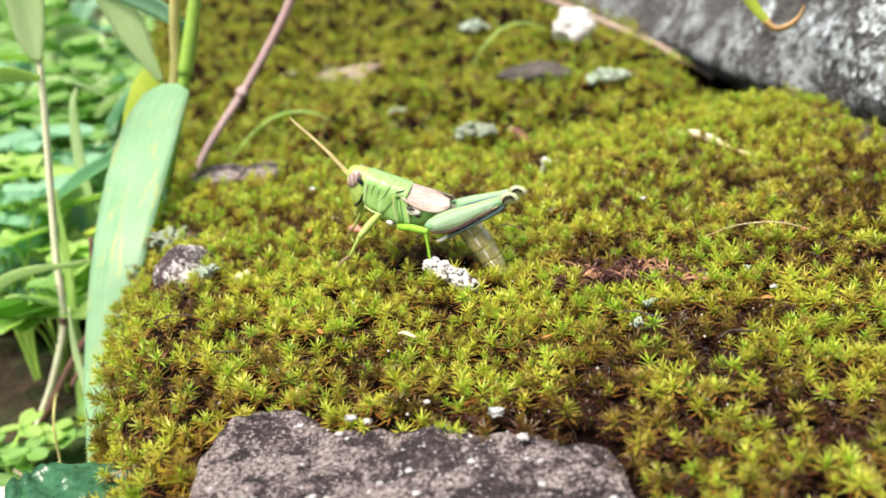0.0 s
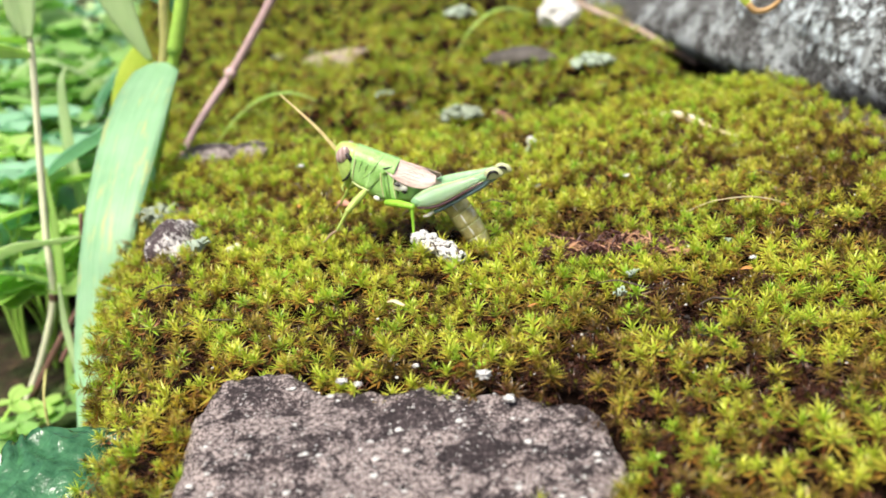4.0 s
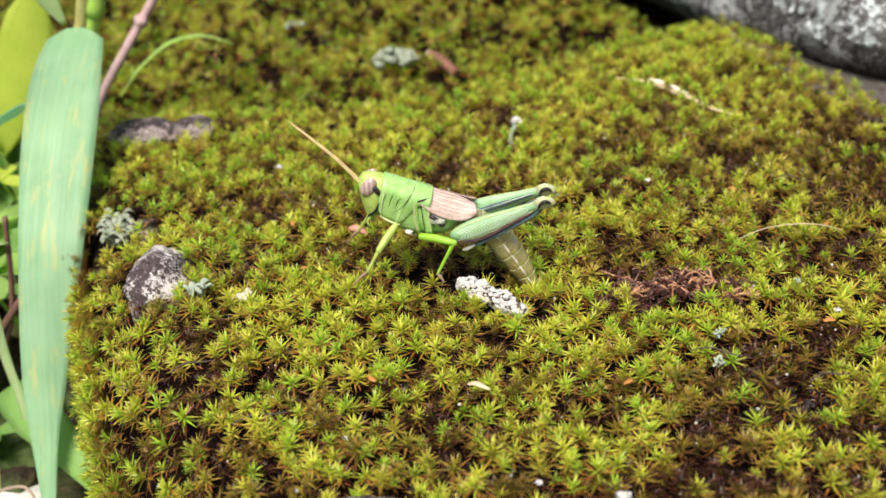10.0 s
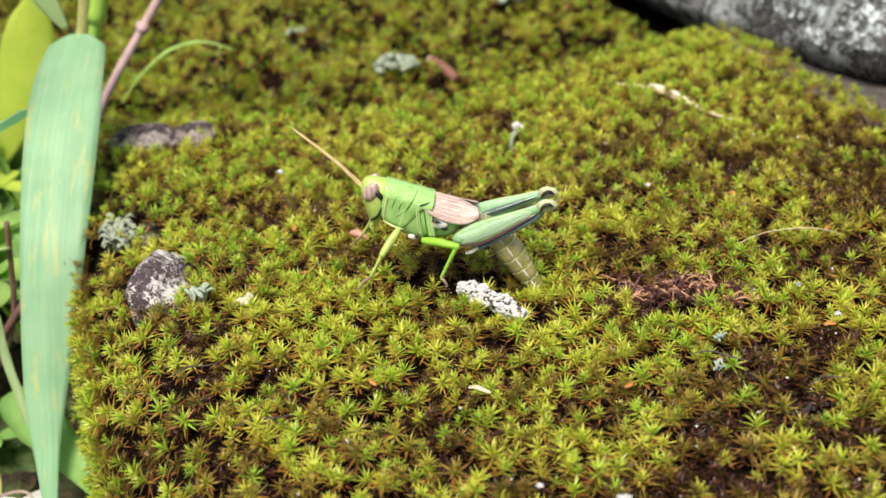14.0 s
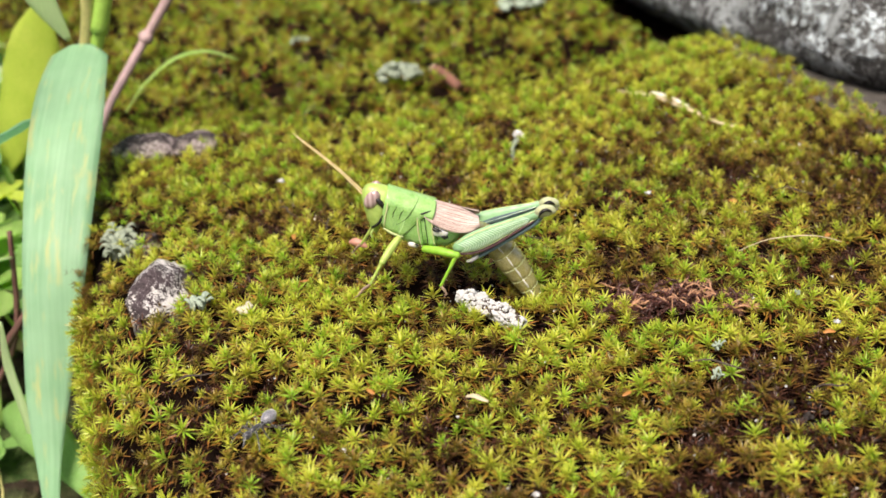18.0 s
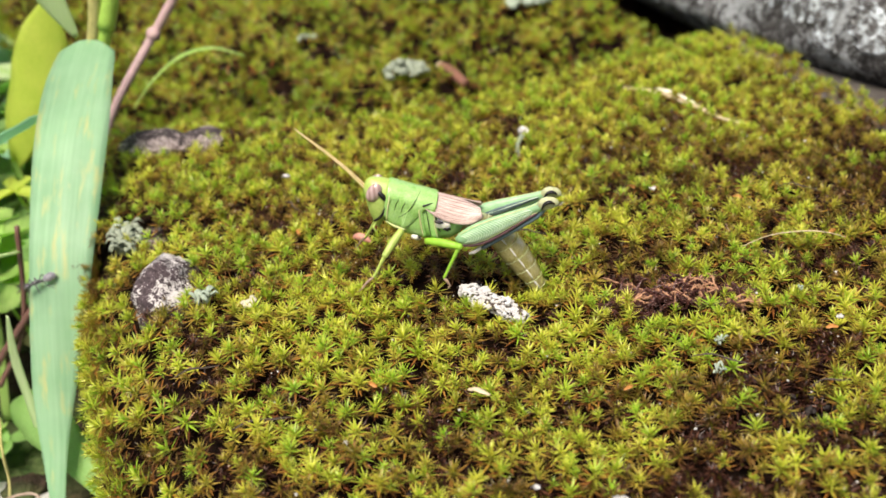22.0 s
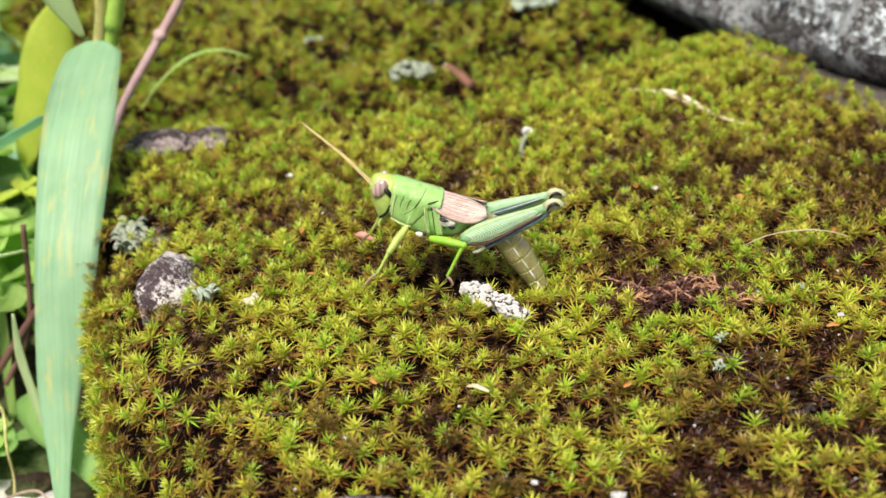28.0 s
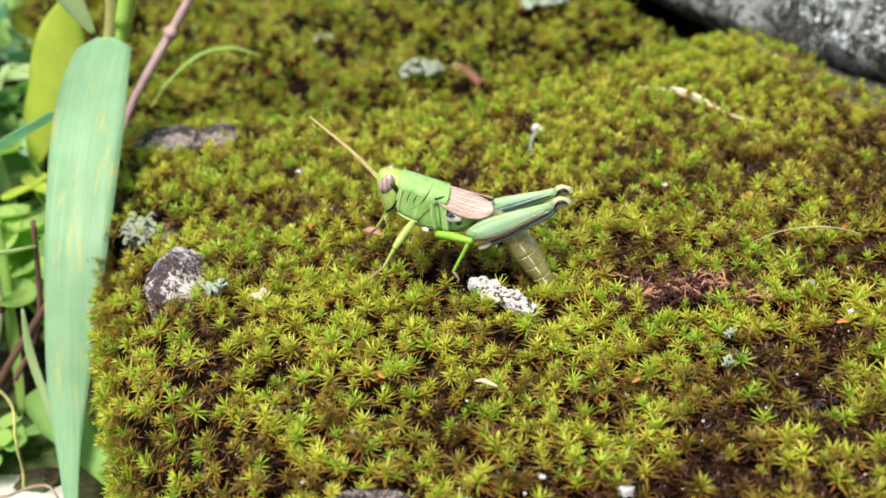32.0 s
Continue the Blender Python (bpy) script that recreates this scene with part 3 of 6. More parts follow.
    me.materials.append(material)
    return tagged(new(name, me), label, "moss", kind="stuff")


def spread(seed, x0, x1, y0, y1, step):
    rng = np.random.RandomState(seed)
    gx, gy = np.meshgrid(np.arange(x0, x1, step), np.arange(y0, y1, step), indexing="ij")
    p = np.stack([gx.ravel(), gy.ravel()], 1)
    return p + (rng.rand(*p.shape) - 0.5) * step * 1.1


def steep(p, seed, step):
    """Adds spots where the bed is steep, so that its flanks are as thick with shoots as its top."""
    rng = np.random.RandomState(seed)
    h = 1.0
    g = np.hypot(land(p[:, 0] + h, p[:, 1]) - land(p[:, 0] - h, p[:, 1]), land(p[:, 0], p[:, 1] + h) - land(p[:, 0], p[:, 1] - h)) / 2
    more = [p]
    for k in (1.0, 1.8, 2.6):
        q = p[g > k * (0.7 + 0.6 * rng.rand(len(p)))]
        more.append(q + (rng.rand(*q.shape) - 0.5) * step)
    return np.concatenate(more)


# spots without shoots; behind the blade and under the body dark peat mimics shade
BARE = [(48, -27, 3.6, 2.2), (-67, 80.5, 10, 5.6), (-53.5, 16, 5.2, 7.5), (12.5, 72, 2.2, 2.6), (-66, 37, 6.0, 7.0), (36, 3, 9.5, 3.0), (12.5, 7.0, 3.6, 3.4), (4, 8, 6, 3.5), (-5, 10, 6, 2.6)]


def mossy(p):
    x, y = p.T
    ok = (y < ridge_back(x) + 4) & (x < edge_right(y) + 1.5) & (land(x, y) > -60)
    ok &= ~((y < ledge_back(x) - 1.0 + 1.6 * wavy(x, y, 3, 17)) & (x > ledge_side(y)) & (x < 39))
    # on the flank the shoots stand in bunches with dark clefts between
    ok &= (x > brow_left(y) - 5) | (wavy(y, land(x, y), 3.6, 41) + 0.6 * wavy(y, land(x, y), 1.7, 43) > -0.12)
    for cx, cy, rx, ry in BARE:
        ok &= np.hypot((x - cx) / rx, (y - cy) / ry) > 1
    return p[ok]


wy, wd = np.meshgrid(np.arange(-92, 110, 2.3), np.arange(17.4, 22.6, 0.23), indexing="ij")
wr = np.random.RandomState(21)
wy = wy.ravel() + (wr.rand(wy.size) - 0.5) * 2.4
flank = np.stack([brow_left(wy) - wd.ravel() - (wr.rand(wy.size) - 0.5) * 0.2, wy], 1)
front = mossy(np.concatenate([steep(spread(11, -92, 122, -92, 146, 1.98), 3, 2.0), flank]))
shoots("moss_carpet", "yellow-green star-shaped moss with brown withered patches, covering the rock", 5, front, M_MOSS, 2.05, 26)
tuft = spread(14, 18, 40, -90, -66, 2.4)
tuft = tuft[np.hypot((tuft[:, 0] - 29) / 6, (tuft[:, 1] + 80) / 5) < 1]
shoots("moss_tuft", "small cushion of yellow-green moss growing on the bare stone", 8, tuft, M_MOSS, 1.8, 24, lambda x, y: ledge_height(x, y) - 0.8)
fringe = spread(16, -30, -17, -78, -42, 1.25)
fringe = fringe[(np.abs(fringe[:, 0] - ledge_side(fringe[:, 1]) + 0.2) < 1.7) & (fringe[:, 1] < -43)]
shoots("moss_fringe", "fine golden moss along the side of the bare stone", 10, fringe, moss_material("golden_moss", (0.66, 0.52, 0.05), (0.44, 0.42, 0.04), (0.56, 0.46, 0.04), (0.10, 0.04, 0.012)), 1.25, 18, lambda x, y: np.maximum(land(x, y), ledge_height(x, y)) - 1.5)
litter = mossy(spread(17, -62, 122, -92, 120, 2.1))
litter = litter[(withered(*litter.T) > 0.42) | (np.random.RandomState(18).rand(len(litter)) < 0.6)]
shoots("moss_litter", "dead brown moss leaves between the living shoots", 9, litter, M_MOSS, 1.7, 14, None, 0.6, 0.6)
back = np.concatenate([spread(12, -150, 66, 88, 300, 3.3), spread(13, -340, 40, 300, 590, 5.0), spread(15, -250, -150, 120, 300, 5.0)])
bx, by = back.T
back = steep(back[(by > ridge_back(bx) + 4) & (bx < edge_right(by) - 1) & (land(bx, by) > -58)], 4, 3.4)
back = back[np.hypot((back[:, 0] + 63) / 9, (back[:, 1] - 150) / 9) > 1]
fy, fd = np.meshgrid(np.arange(104, 420, 3.4), np.arange(17.4, 22.6, 0.35), indexing="ij")
fy = fy.ravel() + (wr.rand(fy.size) - 0.5) * 3.4
back = np.concatenate([back, np.stack([brow_left(fy) - fd.ravel() - (wr.rand(fy.size) - 0.5) * 0.3, fy], 1)])
shoots("moss_shelf", "green and brown moss on the lower shelf behind, coloured darker for shade", 6, back, M_MOSS_BACK, 2.9, 14, None, -0.08)


# ---- the grasshopper ----
def insect_skin(name, c, dark, rough=0.38, per_mm=0.9, wax=0.0, spec=0.5):
    n = Nodes(name, rough, spec=spec)
    f = n.mix(0.45, n.noise(per_mm, 3), n.noise(per_mm * 7, 3))
    n.color(n.ramp(f, (0.3, dark), (0.62, c)))
    n.bump(n.mix(0.5, n.noise(per_mm * 9, 3), n.voronoi(per_mm * 4)), 0.06)
    n.b.inputs["Coat Weight"].default_value = wax
    n.b.inputs["Subsurface Weight"].default_value = 0.15
    n.b.inputs["Subsurface Radius"].default_value = (0.6, 0.8, 0.2)
    n.b.inputs["Subsurface Scale"].default_value = 0.001
    return n.mat


M_GREEN = insect_skin("apple_green_cuticle", (0.40, 0.68, 0.24), (0.22, 0.49, 0.11), 0.26, 0.6, 0.6)
M_FACE = insect_skin("yellow_green_cuticle", (0.44, 0.58, 0.16), (0.28, 0.44, 0.08), 0.4, wax=0.15)
M_LEG = insect_skin("bright_green_leg", (0.30, 0.57, 0.06), (0.20, 0.44, 0.03), 0.35, wax=0.2)
M_FORELEG = insect_skin("yellowish_green_leg", (0.44, 0.56, 0.14), (0.28, 0.40, 0.08), 0.4)
M_FEMUR = insect_skin("blue_green_femur", (0.30, 0.53, 0.29), (0.21, 0.42, 0.20), 0.36, wax=0.2)
M_CHEVRON = insect_skin("pale_chevron_ridge", (0.66, 0.84, 0.62), (0.52, 0.74, 0.48), 0.4)
M_MAROON = insect_skin("maroon_femur_edge", (0.16, 0.08, 0.09), (0.08, 0.04, 0.05), 0.45)
M_TIBIA = insect_skin("slate_blue_tibia", (0.12, 0.19, 0.20), (0.05, 0.085, 0.10), 0.35)
M_KNEE = insect_skin("cream_knee", (0.52, 0.55, 0.34), (0.34, 0.38, 0.18), 0.4)
M_BLACK = insect_skin("black_cuticle", (0.014, 0.012, 0.014), (0.006, 0.005, 0.006), 0.4)
M_GROOVE = insect_skin("dark_green_groove", (0.05, 0.08, 0.02), (0.02, 0.035, 0.01), 0.5)
M_CREAM = insect_skin("cream_rim", (0.62, 0.68, 0.36), (0.46, 0.56, 0.22), 0.45)
n = Nodes("olive_translucent_abdomen", 0.22)
c = n.ramp(n.mix(0.5, n.noise(0.5, 3), n.noise(3, 3)), (0.3, (0.46, 0.42, 0.14)), (0.65, (0.74, 0.69, 0.34)))
n.color(c).bump(n.noise(3, 3), 0.05)
n.b.inputs["Coat Weight"].default_value = 0.5
n.b.inputs["Transmission Weight"].default_value = 0.45
n.thin(0.3, c)
M_ABDOMEN = n.mat
M_PALE = insect_skin("whitish_membrane", (0.74, 0.74, 0.68), (0.42, 0.42, 0.36), 0.45)
M_ANTENNA = insect_skin("straw_brown_antenna", (0.80, 0.66, 0.36), (0.56, 0.42, 0.17), 0.5)
M_TARSUS = insect_skin("brownish_pink_tarsus", (0.34, 0.24, 0.17), (0.2, 0.13, 0.09), 0.5)
n = Nodes("pink_tegmen", 0.42)
n.color(n.ramp(n.mix(0.5, n.noise(1.0, 3, stretch=(0.3, 1, 2)), n.noise(5, 2)), (0.3, (0.38, 0.26, 0.23)), (0.5, (0.62, 0.47, 0.42)), (0.68, (0.80, 0.69, 0.63)))).bump(n.noise(4, 3), 0.05)
M_WING = n.mat
M_VEIN = insect_skin("brown_wing_vein", (0.20, 0.11, 0.09), (0.12, 0.06, 0.05), 0.5)
n = Nodes("banded_eye", 0.18)
n.color(n.ramp(n.mix(0.6, n.wave(0.38, (1.0, 0.0, 0.15), 0.6), n.noise(0.6, 3)), (0.2, (0.30, 0.19, 0.18)), (0.8, (0.58, 0.45, 0.43))))
n.b.inputs["Coat Weight"].default_value = 0.5
M_EYE = n.mat

G0 = np.array([-1.0, 9.0, 1.0])
grasshopper = thing("grasshopper", G0, "green grasshopper with short pink wings pushing its abdomen into moss", "grasshopper")
B0, BC, BS = np.array([-8.0, 9.0, 12.0]), math.cos(radians(21.3)), math.sin(radians(21.3))


def body(points):
    """From the body's own lengths (back, across, up) into the thing's space."""
    p = np.atleast_2d(np.array(points, float))
    return np.stack([p[:, 0] * BC + p[:, 2] * BS, p[:, 1], -p[:, 0] * BS + p[:, 2] * BC], 1) + B0 - G0


def in_body(vf):
    return [tuple(p) for p in body(vf[0])], vf[1]


def at_world(points):
    return [tuple(np.array(p, float) - G0) for p in points]


def rings(rows, sides=22, power=2.3):
    """Rows of (back, lowest, highest, half width, lean)."""
    return loft([((u, 0, (a + b) / 2), w, (b - a) / 2, lean) for u, a, b, w, lean in rows], sides, power)


def chin_back(vf):
    """Slopes the face, so that the mouth lies behind the brow."""
    return [(u + 0.3 * max(0.0, 1.2 - w) * min(1.0, (-3.0 - u) / 2.0), v, w) for u, v, w in vf[0]], vf[1]


head = part("head", in_body(chin_back(rings([(-7.56, 1.0, 2.4, 0.35, 0), (-7.29, -0.4, 2.9, 0.95, -4), (-6.81, -2.6, 3.3, 1.5, -6), (-6.10, -4.1, 3.65, 1.95, -6), (-5.14, -4.9, 3.85, 2.2, -4), (-4.17, -4.4, 3.95, 2.35, 0), (-3.20, -2.6, 3.85, 2.45, 4)]))), M_FACE, grasshopper, "yellow-green head")
for s in (-1, 1):
    eye = blob((1.22, 0.8, 1.75), 1, 0.0)
    part("eye", moved(in_body(([(p[0] * 0.98 + 0.12 * p[2], p[1], p[2]) for p in eye[0]], eye[1])), body([(-5.75, s * 1.76, 1.75)])[0] - body([(0, 0, 0)])[0]), M_EYE, head, "banded brown-pink eye")
    part("eye_stripe", in_body(tube([(-5.1, s * 2.2, 2.3), (-4.3, s * 2.42, 1.9), (-3.6, s * 2.5, 1.3)], (0.34, 0.42, 0.2), 6, 6)), M_BLACK, head, "black stripe behind the eye")
    part("cheek_stripe", in_body(tube([(-3.5, s * 2.48, 1.0), (-3.4, s * 2.5, -0.6), (-3.7, s * 2.35, -2.0), (-4.4, s * 2.0, -3.0)], (0.16, 0.2, 0.24, 0.2), 6, 12)), M_BLACK, head)
    part("mandible", in_body(moved(blob((0.55, 0.4, 0.7), 3, 0.1), (-3.6, s * 1.0, -3.5))), M_CREAM, head, "pale mouthpart")
    part("palp", in_body(tube([(-3.8, s * 1.3, -3.4), (-4.2, s * 1.7, -4.3), (-3.6, s * 1.8, -4.9)], (0.2, 0.17, 0.14), 6, 8)), M_FACE, head)
for y, tipp in ((8.4, (-24.1, 9.7, 26.2)), (9.5, (-24.6, 10.3, 26.5))):
    bx = (-13.5, y, 15.1)
    mid = tuple(0.55 * a + 0.45 * b + c for a, b, c in zip(bx, tipp, (0.25, 0, 0.35)))
    antenna = part("antenna", tube(at_world([bx, mid, tipp]), (0.17, 0.14, 0.07), 6, 26), M_ANTENNA, head, "thin straw-brown antenna")
    part("antenna_base", tube(at_world([bx, tuple(a * 0.93 + b * 0.07 for a, b in zip(bx, tipp))]), (0.3, 0.2), 8, 4), M_FACE, antenna)

# pronotum: a saddle over the back and down both sides
us = np.linspace(-3.9, 4.4, 26)
low = np.interp(us, [-3.9, -2.4, 0.9, 1.9, 3.0, 4.4], [-1.4, -2.3, -2.6, -0.4, 1.9, 3.3])
wid = np.interp(us, [-3.9, -1, 3.9], [2.62, 2.78, 2.95])
grid = []
for u, lo, w in zip(us, low, wid):
    row = []
    for a in np.linspace(-1, 1, 27):
        t = abs(a)
        if t < 0.45:
            k = t / 0.45 * math.pi / 2
            yy, zz = w * math.sin(k) ** 0.85, 2.15 + 1.75 * math.cos(k) + 0.08 * max(0, 1 - t * 14)
        else:
            k = (t - 0.45) / 0.55
            yy, zz = w * (1 - 0.10 * k**2), 2.15 + (min(lo, 2.1) - 2.15) * k
        groove = 0.06 * (math.exp(-((u + 1.1) / 0.14) ** 2) + math.exp(-((u - 0.9) / 0.14) ** 2))
        row.append((u - 0.22 * (zz - 3.9) * (0.4 if u < 0 else -0.05), math.copysign(yy * (1 - groove), a), zz - groove))
    grid.append(row)
pronotum = part("pronotum", in_body(shell(grid, 0.22)), M_GREEN, grasshopper, "smooth apple-green saddle shield")
for s in (-1, 1):
    for line in ([(1.35, 3.9), (1.3, 3.75), (1.0, 3.0), (0.7, 2.0), (0.4, 0.9), (-0.3, -0.3), (-0.9, -0.9)], [(-0.5, 2.1), (-0.75, 1.2), (-0.7, 0.2)], [(-1.7, 2.3), (-1.9, 1.2), (-1.8, 0.1)], [(-2.8, 1.9), (-2.9, 1.0)]):
        pts = []
        for u, z in line:
            w = float(np.interp(u, [-3.9, -1, 3.9], [2.62, 2.78, 2.95]))
            q = math.acos(min(1.0, max(0.0, (z - 2.15) / 1.75))) if z > 2.15 else math.pi / 2
            pts.append((u, s * (w * math.sin(q) ** 0.85 * (1 - 0.1 * max(0, (2.15 - z) / 3.6) ** 2) + 0.13), z + 0.08))
        part("groove", in_body(tube(pts, (0.03, 0.065, 0.03), 5, 16)), M_GROOVE, pronotum, "thin dark groove")
    part("front_rim", in_body(tube([(-3.5, s * 2.2, 3.2), (-3.2, s * 2.72, 2.0), (-2.95, s * 2.72, 0.17), (-2.6, s * 2.56, -2.0)], (0.13, 0.17, 0.16, 0.12), 6, 14)), M_CREAM, pronotum, "cream front edge")
    part("lower_rim", in_body(tube([(-2.6, s * 2.54, -2.2), (-1.0, s * 2.6, -2.65), (0.9, s * 2.64, -2.7)], (0.12, 0.2, 0.12), 6, 10)), M_CREAM, pronotum, "cream lower edge")
    part("shoulder_mark", in_body(tube([(2.3, s * 2.98, 2.4), (3.0, s * 2.92, 2.9), (3.7, s * 2.6, 3.3)], (0.16, 0.12, 0.05), 6, 8)), M_BLACK, pronotum)

thorax = part("thorax", in_body(rings([(-3.0, -3.0, 3.0, 1.9, 0), (-1.5, -3.9, 3.3, 2.3, 0), (1.0, -4.3, 3.3, 2.55, 0), (3.5, -4.2, 3.3, 2.7, 0), (6.0, -3.6, 3.4, 2.7, 0), (8.2, -3.0, 3.4, 2.5, 0), (9.6, -1.6, 3.2, 2.1, 0)], 24, 2.6)), M_GREEN, grasshopper, "green thorax side")
for s in (-1, 1):
    part("side_plate", in_body(shell([[(1.7 + 2.2 * k + 0.5 * j, s * (2.72 + 0.10 * math.sin(3.1 * j)), 1.9 - 5.0 * k + 0.15 * j) for j in np.linspace(0, 1, 5)] for k in np.linspace(0, 1, 8)], 0.25)), M_GREEN, thorax)
    part("side_plate", in_body(shell([[(3.2 + 2.1 * k + 1.15 * j, s * (2.80 + 0.10 * math.sin(3.1 * j)), 1.9 - 4.6 * k + 0.25 * j) for j in np.linspace(0, 1, 5)] for k in np.linspace(0, 1, 8)], 0.28)), M_GREEN, thorax)
    part("suture", in_body(tube([(3.0, s * 2.86, 2.0), (3.9, s * 2.92, 0.0), (5.2, s * 2.9, -2.6)], (0.04, 0.07, 0.05), 5, 10)), M_BLACK, thorax, "dark seam")
    part("plate_edge", in_body(tube([(1.9, s * 2.9, 1.6), (2.8, s * 2.95, -0.6), (3.9, s * 2.92, -2.8)], (0.12, 0.17, 0.12), 5, 10)), M_CREAM, thorax, "cream plate edge")
    part("plate_edge", in_body(tube([(4.5, s * 2.98, 1.4), (5.2, s * 3.0, -0.4), (6.2, s * 2.95, -2.4)], (0.12, 0.17, 0.12), 5, 10)), M_CREAM, thorax, "cream plate edge")
    part("suture", in_body(tube([(4.6, s * 2.9, 1.6), (5.6, s * 2.95, -0.3), (6.4, s * 2.85, -1.3)], (0.05, 0.10, 0.06), 5, 10)), M_BLACK, thorax, "dark seam")
    part("membrane", in_body(moved(blob((1.3, 0.5, 0.9), 5, 0.3), (6.3, s * 2.85, 0.1))), M_PALE, thorax, "whitish membrane at the wing root")
    part("root_spot", in_body(moved(blob((0.75, 0.3, 0.3), 11, 0.5), (5.6, s * 3.15, 0.55))), M_BLACK, thorax, "dark spot under the wing")
    part("root_spot", in_body(moved(blob((0.5, 0.3, 0.35), 12, 0.5), (7.2, s * 3.15, -0.3))), M_BLACK, thorax, "dark spot under the wing")
    part("coxa", in_body(moved(blob((0.9, 0.3, 0.42), 7, 0.5), (2.9, s * 2.55, -3.6))), M_PALE, thorax, "pale hip joint")
    part("coxa_spot", in_body(moved(blob((0.35, 0.2, 0.16), 9, 0.4), (3.4, s * 2.8, -3.3))), M_BLACK, thorax)

# the short wings
for s in (-1, 1):
    top = spline([(3.2, s * 0.05, 4.0), (6.0, s * 0.05, 4.1), (9.2, s * 0.25, 4.15), (11.6, s * 0.9, 3.9)], 22)
    bot = spline([(2.8, s * 3.0, 2.1), (4.9, s * 3.2, 1.3), (7.8, s * 3.25, 1.0), (10.6, s * 3.0, 1.6), (12.2, s * 2.3, 3.0)], 22)
    k = np.linspace(0, 1, 12)[None, :, None]
    g = top[:, None] * (1 - k) + bot[:, None] * k
    g[..., 1] += s * 0.75 * np.sin(np.pi * k[..., 0] ** 0.8)
    wing = part("wing", in_body(shell(g, 0.12)), M_WING, grasshopper, "short pinkish-beige wing")
    for j in (0.7, 1.5, 2.8, 3.5, 5.0, 6.1, 6.7, 8.2, 9.0, 10.0):
        c = j / 11
        line = top * (1 - c) + bot * c
        line[:, 1] += s * (0.75 * np.sin(np.pi * c**0.8) + 0.07)
        line = line[1:-1] + (np.array([0, 0, 0.5 * (0.5 - c)]) * np.linspace(0, 1, 20)[:, None])
        part("vein", in_body(tube(line, (0.02, 0.04, 0.015), 5)), M_VEIN, wing)

# the abdomen, bent down into the moss: overlapping rings
spine = spline([(-1.0, 9, 11.0), (3.0, 9, 8.4), (6.8, 8.9, 6.1), (9.2, 8.7, 2.8), (11.4, 8.3, -0.8), (13.1, 7.9, -3.8)], 60)
rad = np.interp(np.linspace(0, 1, 60), [0, 0.3, 0.6, 0.8, 1], [2.0, 2.35, 2.6, 2.15, 1.4])
for k in range(8):
    a, b = int(k * 7.3), min(int(k * 7.3) + 9, 59)
    sel = np.linspace(a, b, 7).astype(int)
    flare = np.interp(np.arange(7), [0, 1, 5, 6], [0.993, 0.996, 1.004, 1.0])
    seg = part("abdomen_segment", tube(at_world(spine[sel]), rad[sel] * flare, 20, flat=0.92, up=(0, 1, 0)), M_ABDOMEN, grasshopper, "translucent olive-yellow abdomen ring")
    _, sd, ov = frames_along(spine, (0, 1, 0))
    side = [spine[i] + np.array([0, -1, 0]) * rad[i] * 0.93 + np.array([0.35, 0, 0.3]) * rad[i] * 0.35 for i in sel[1:6]]
    ring = [spine[b] + rad[b] * 1.0 * (math.cos(q) * 0.92 * sd[b] + math.sin(q) * ov[b]) for q in np.linspace(0, 6.2832, 25)]
    part("ring_line", tube(at_world(ring), (0.05, 0.05), 4, up=(0.3, 0.9, 0.4)), M_CREAM, seg)
    part("side_line", tube(at_world(side), (0.14, 0.22, 0.14), 5), M_PALE, seg)
part("ovipositor", join(tube(at_world([(12.6, 7.6, -3.3), (13.6, 7.5, -4.6), (14.4, 7.4, -5.2)]), (0.6, 0.4, 0.1), 8, 8), tube(at_world([(12.3, 8.4, -3.6), (13.2, 8.4, -4.9), (13.6, 8.3, -5.6)]), (0.6, 0.4, 0.1), 8, 8)), M_TARSUS, grasshopper, "short brown digging valves")


def walking_leg(name, hip, knee, heel, toe, thick, skin):
    femur = part(name, tube(at_world([hip, tuple((a + b) / 2 + c for a, b, c in zip(hip, knee, (0, 0, 0.12))), knee]), (thick * 0.8, thick, thick * 0.75), 12, 12), skin, grasshopper)
    part("knee", moved(blob((thick * 0.82,) * 3, 2, 0.08, sub=2), np.array(knee) - G0), skin, femur)
    tibia = tube(at_world([knee, tuple((a + b) / 2 for a, b in zip(knee, heel)), heel]), (thick * 0.56, thick * 0.4, thick * 0.34), 10, 10)
    lower = [part("tibia", tibia, skin, femur)]
    spines = []
    for k in (0.45, 0.6, 0.75, 0.9):
        c = np.array(knee) * (1 - k) + np.array(heel) * k
        spines.append(tube(at_world([c, c + np.array([0.5, -0.25, -0.3])]), (0.08, 0.02), 4))
    lower.append(part("spines", join(*spines), M_TARSUS, femur))
    foot = join(tube(at_world([heel, tuple((a + b) / 2 + c for a, b, c in zip(heel, toe, (0, 0, 0.25))), toe]), (thick * 0.32, thick * 0.36, thick * 0.2), 8, 8),
                tube(at_world([toe, np.array(toe) + (-0.5, -0.3, -0.25)]), (0.1, 0.03), 4), tube(at_world([toe, np.array(toe) + (-0.5, 0.3, -0.25)]), (0.1, 0.03), 4))
    lower.append(part("tarsus", foot, M_TARSUS, femur, "pinkish-brown foot"))
    return femur, lower, hip, knee


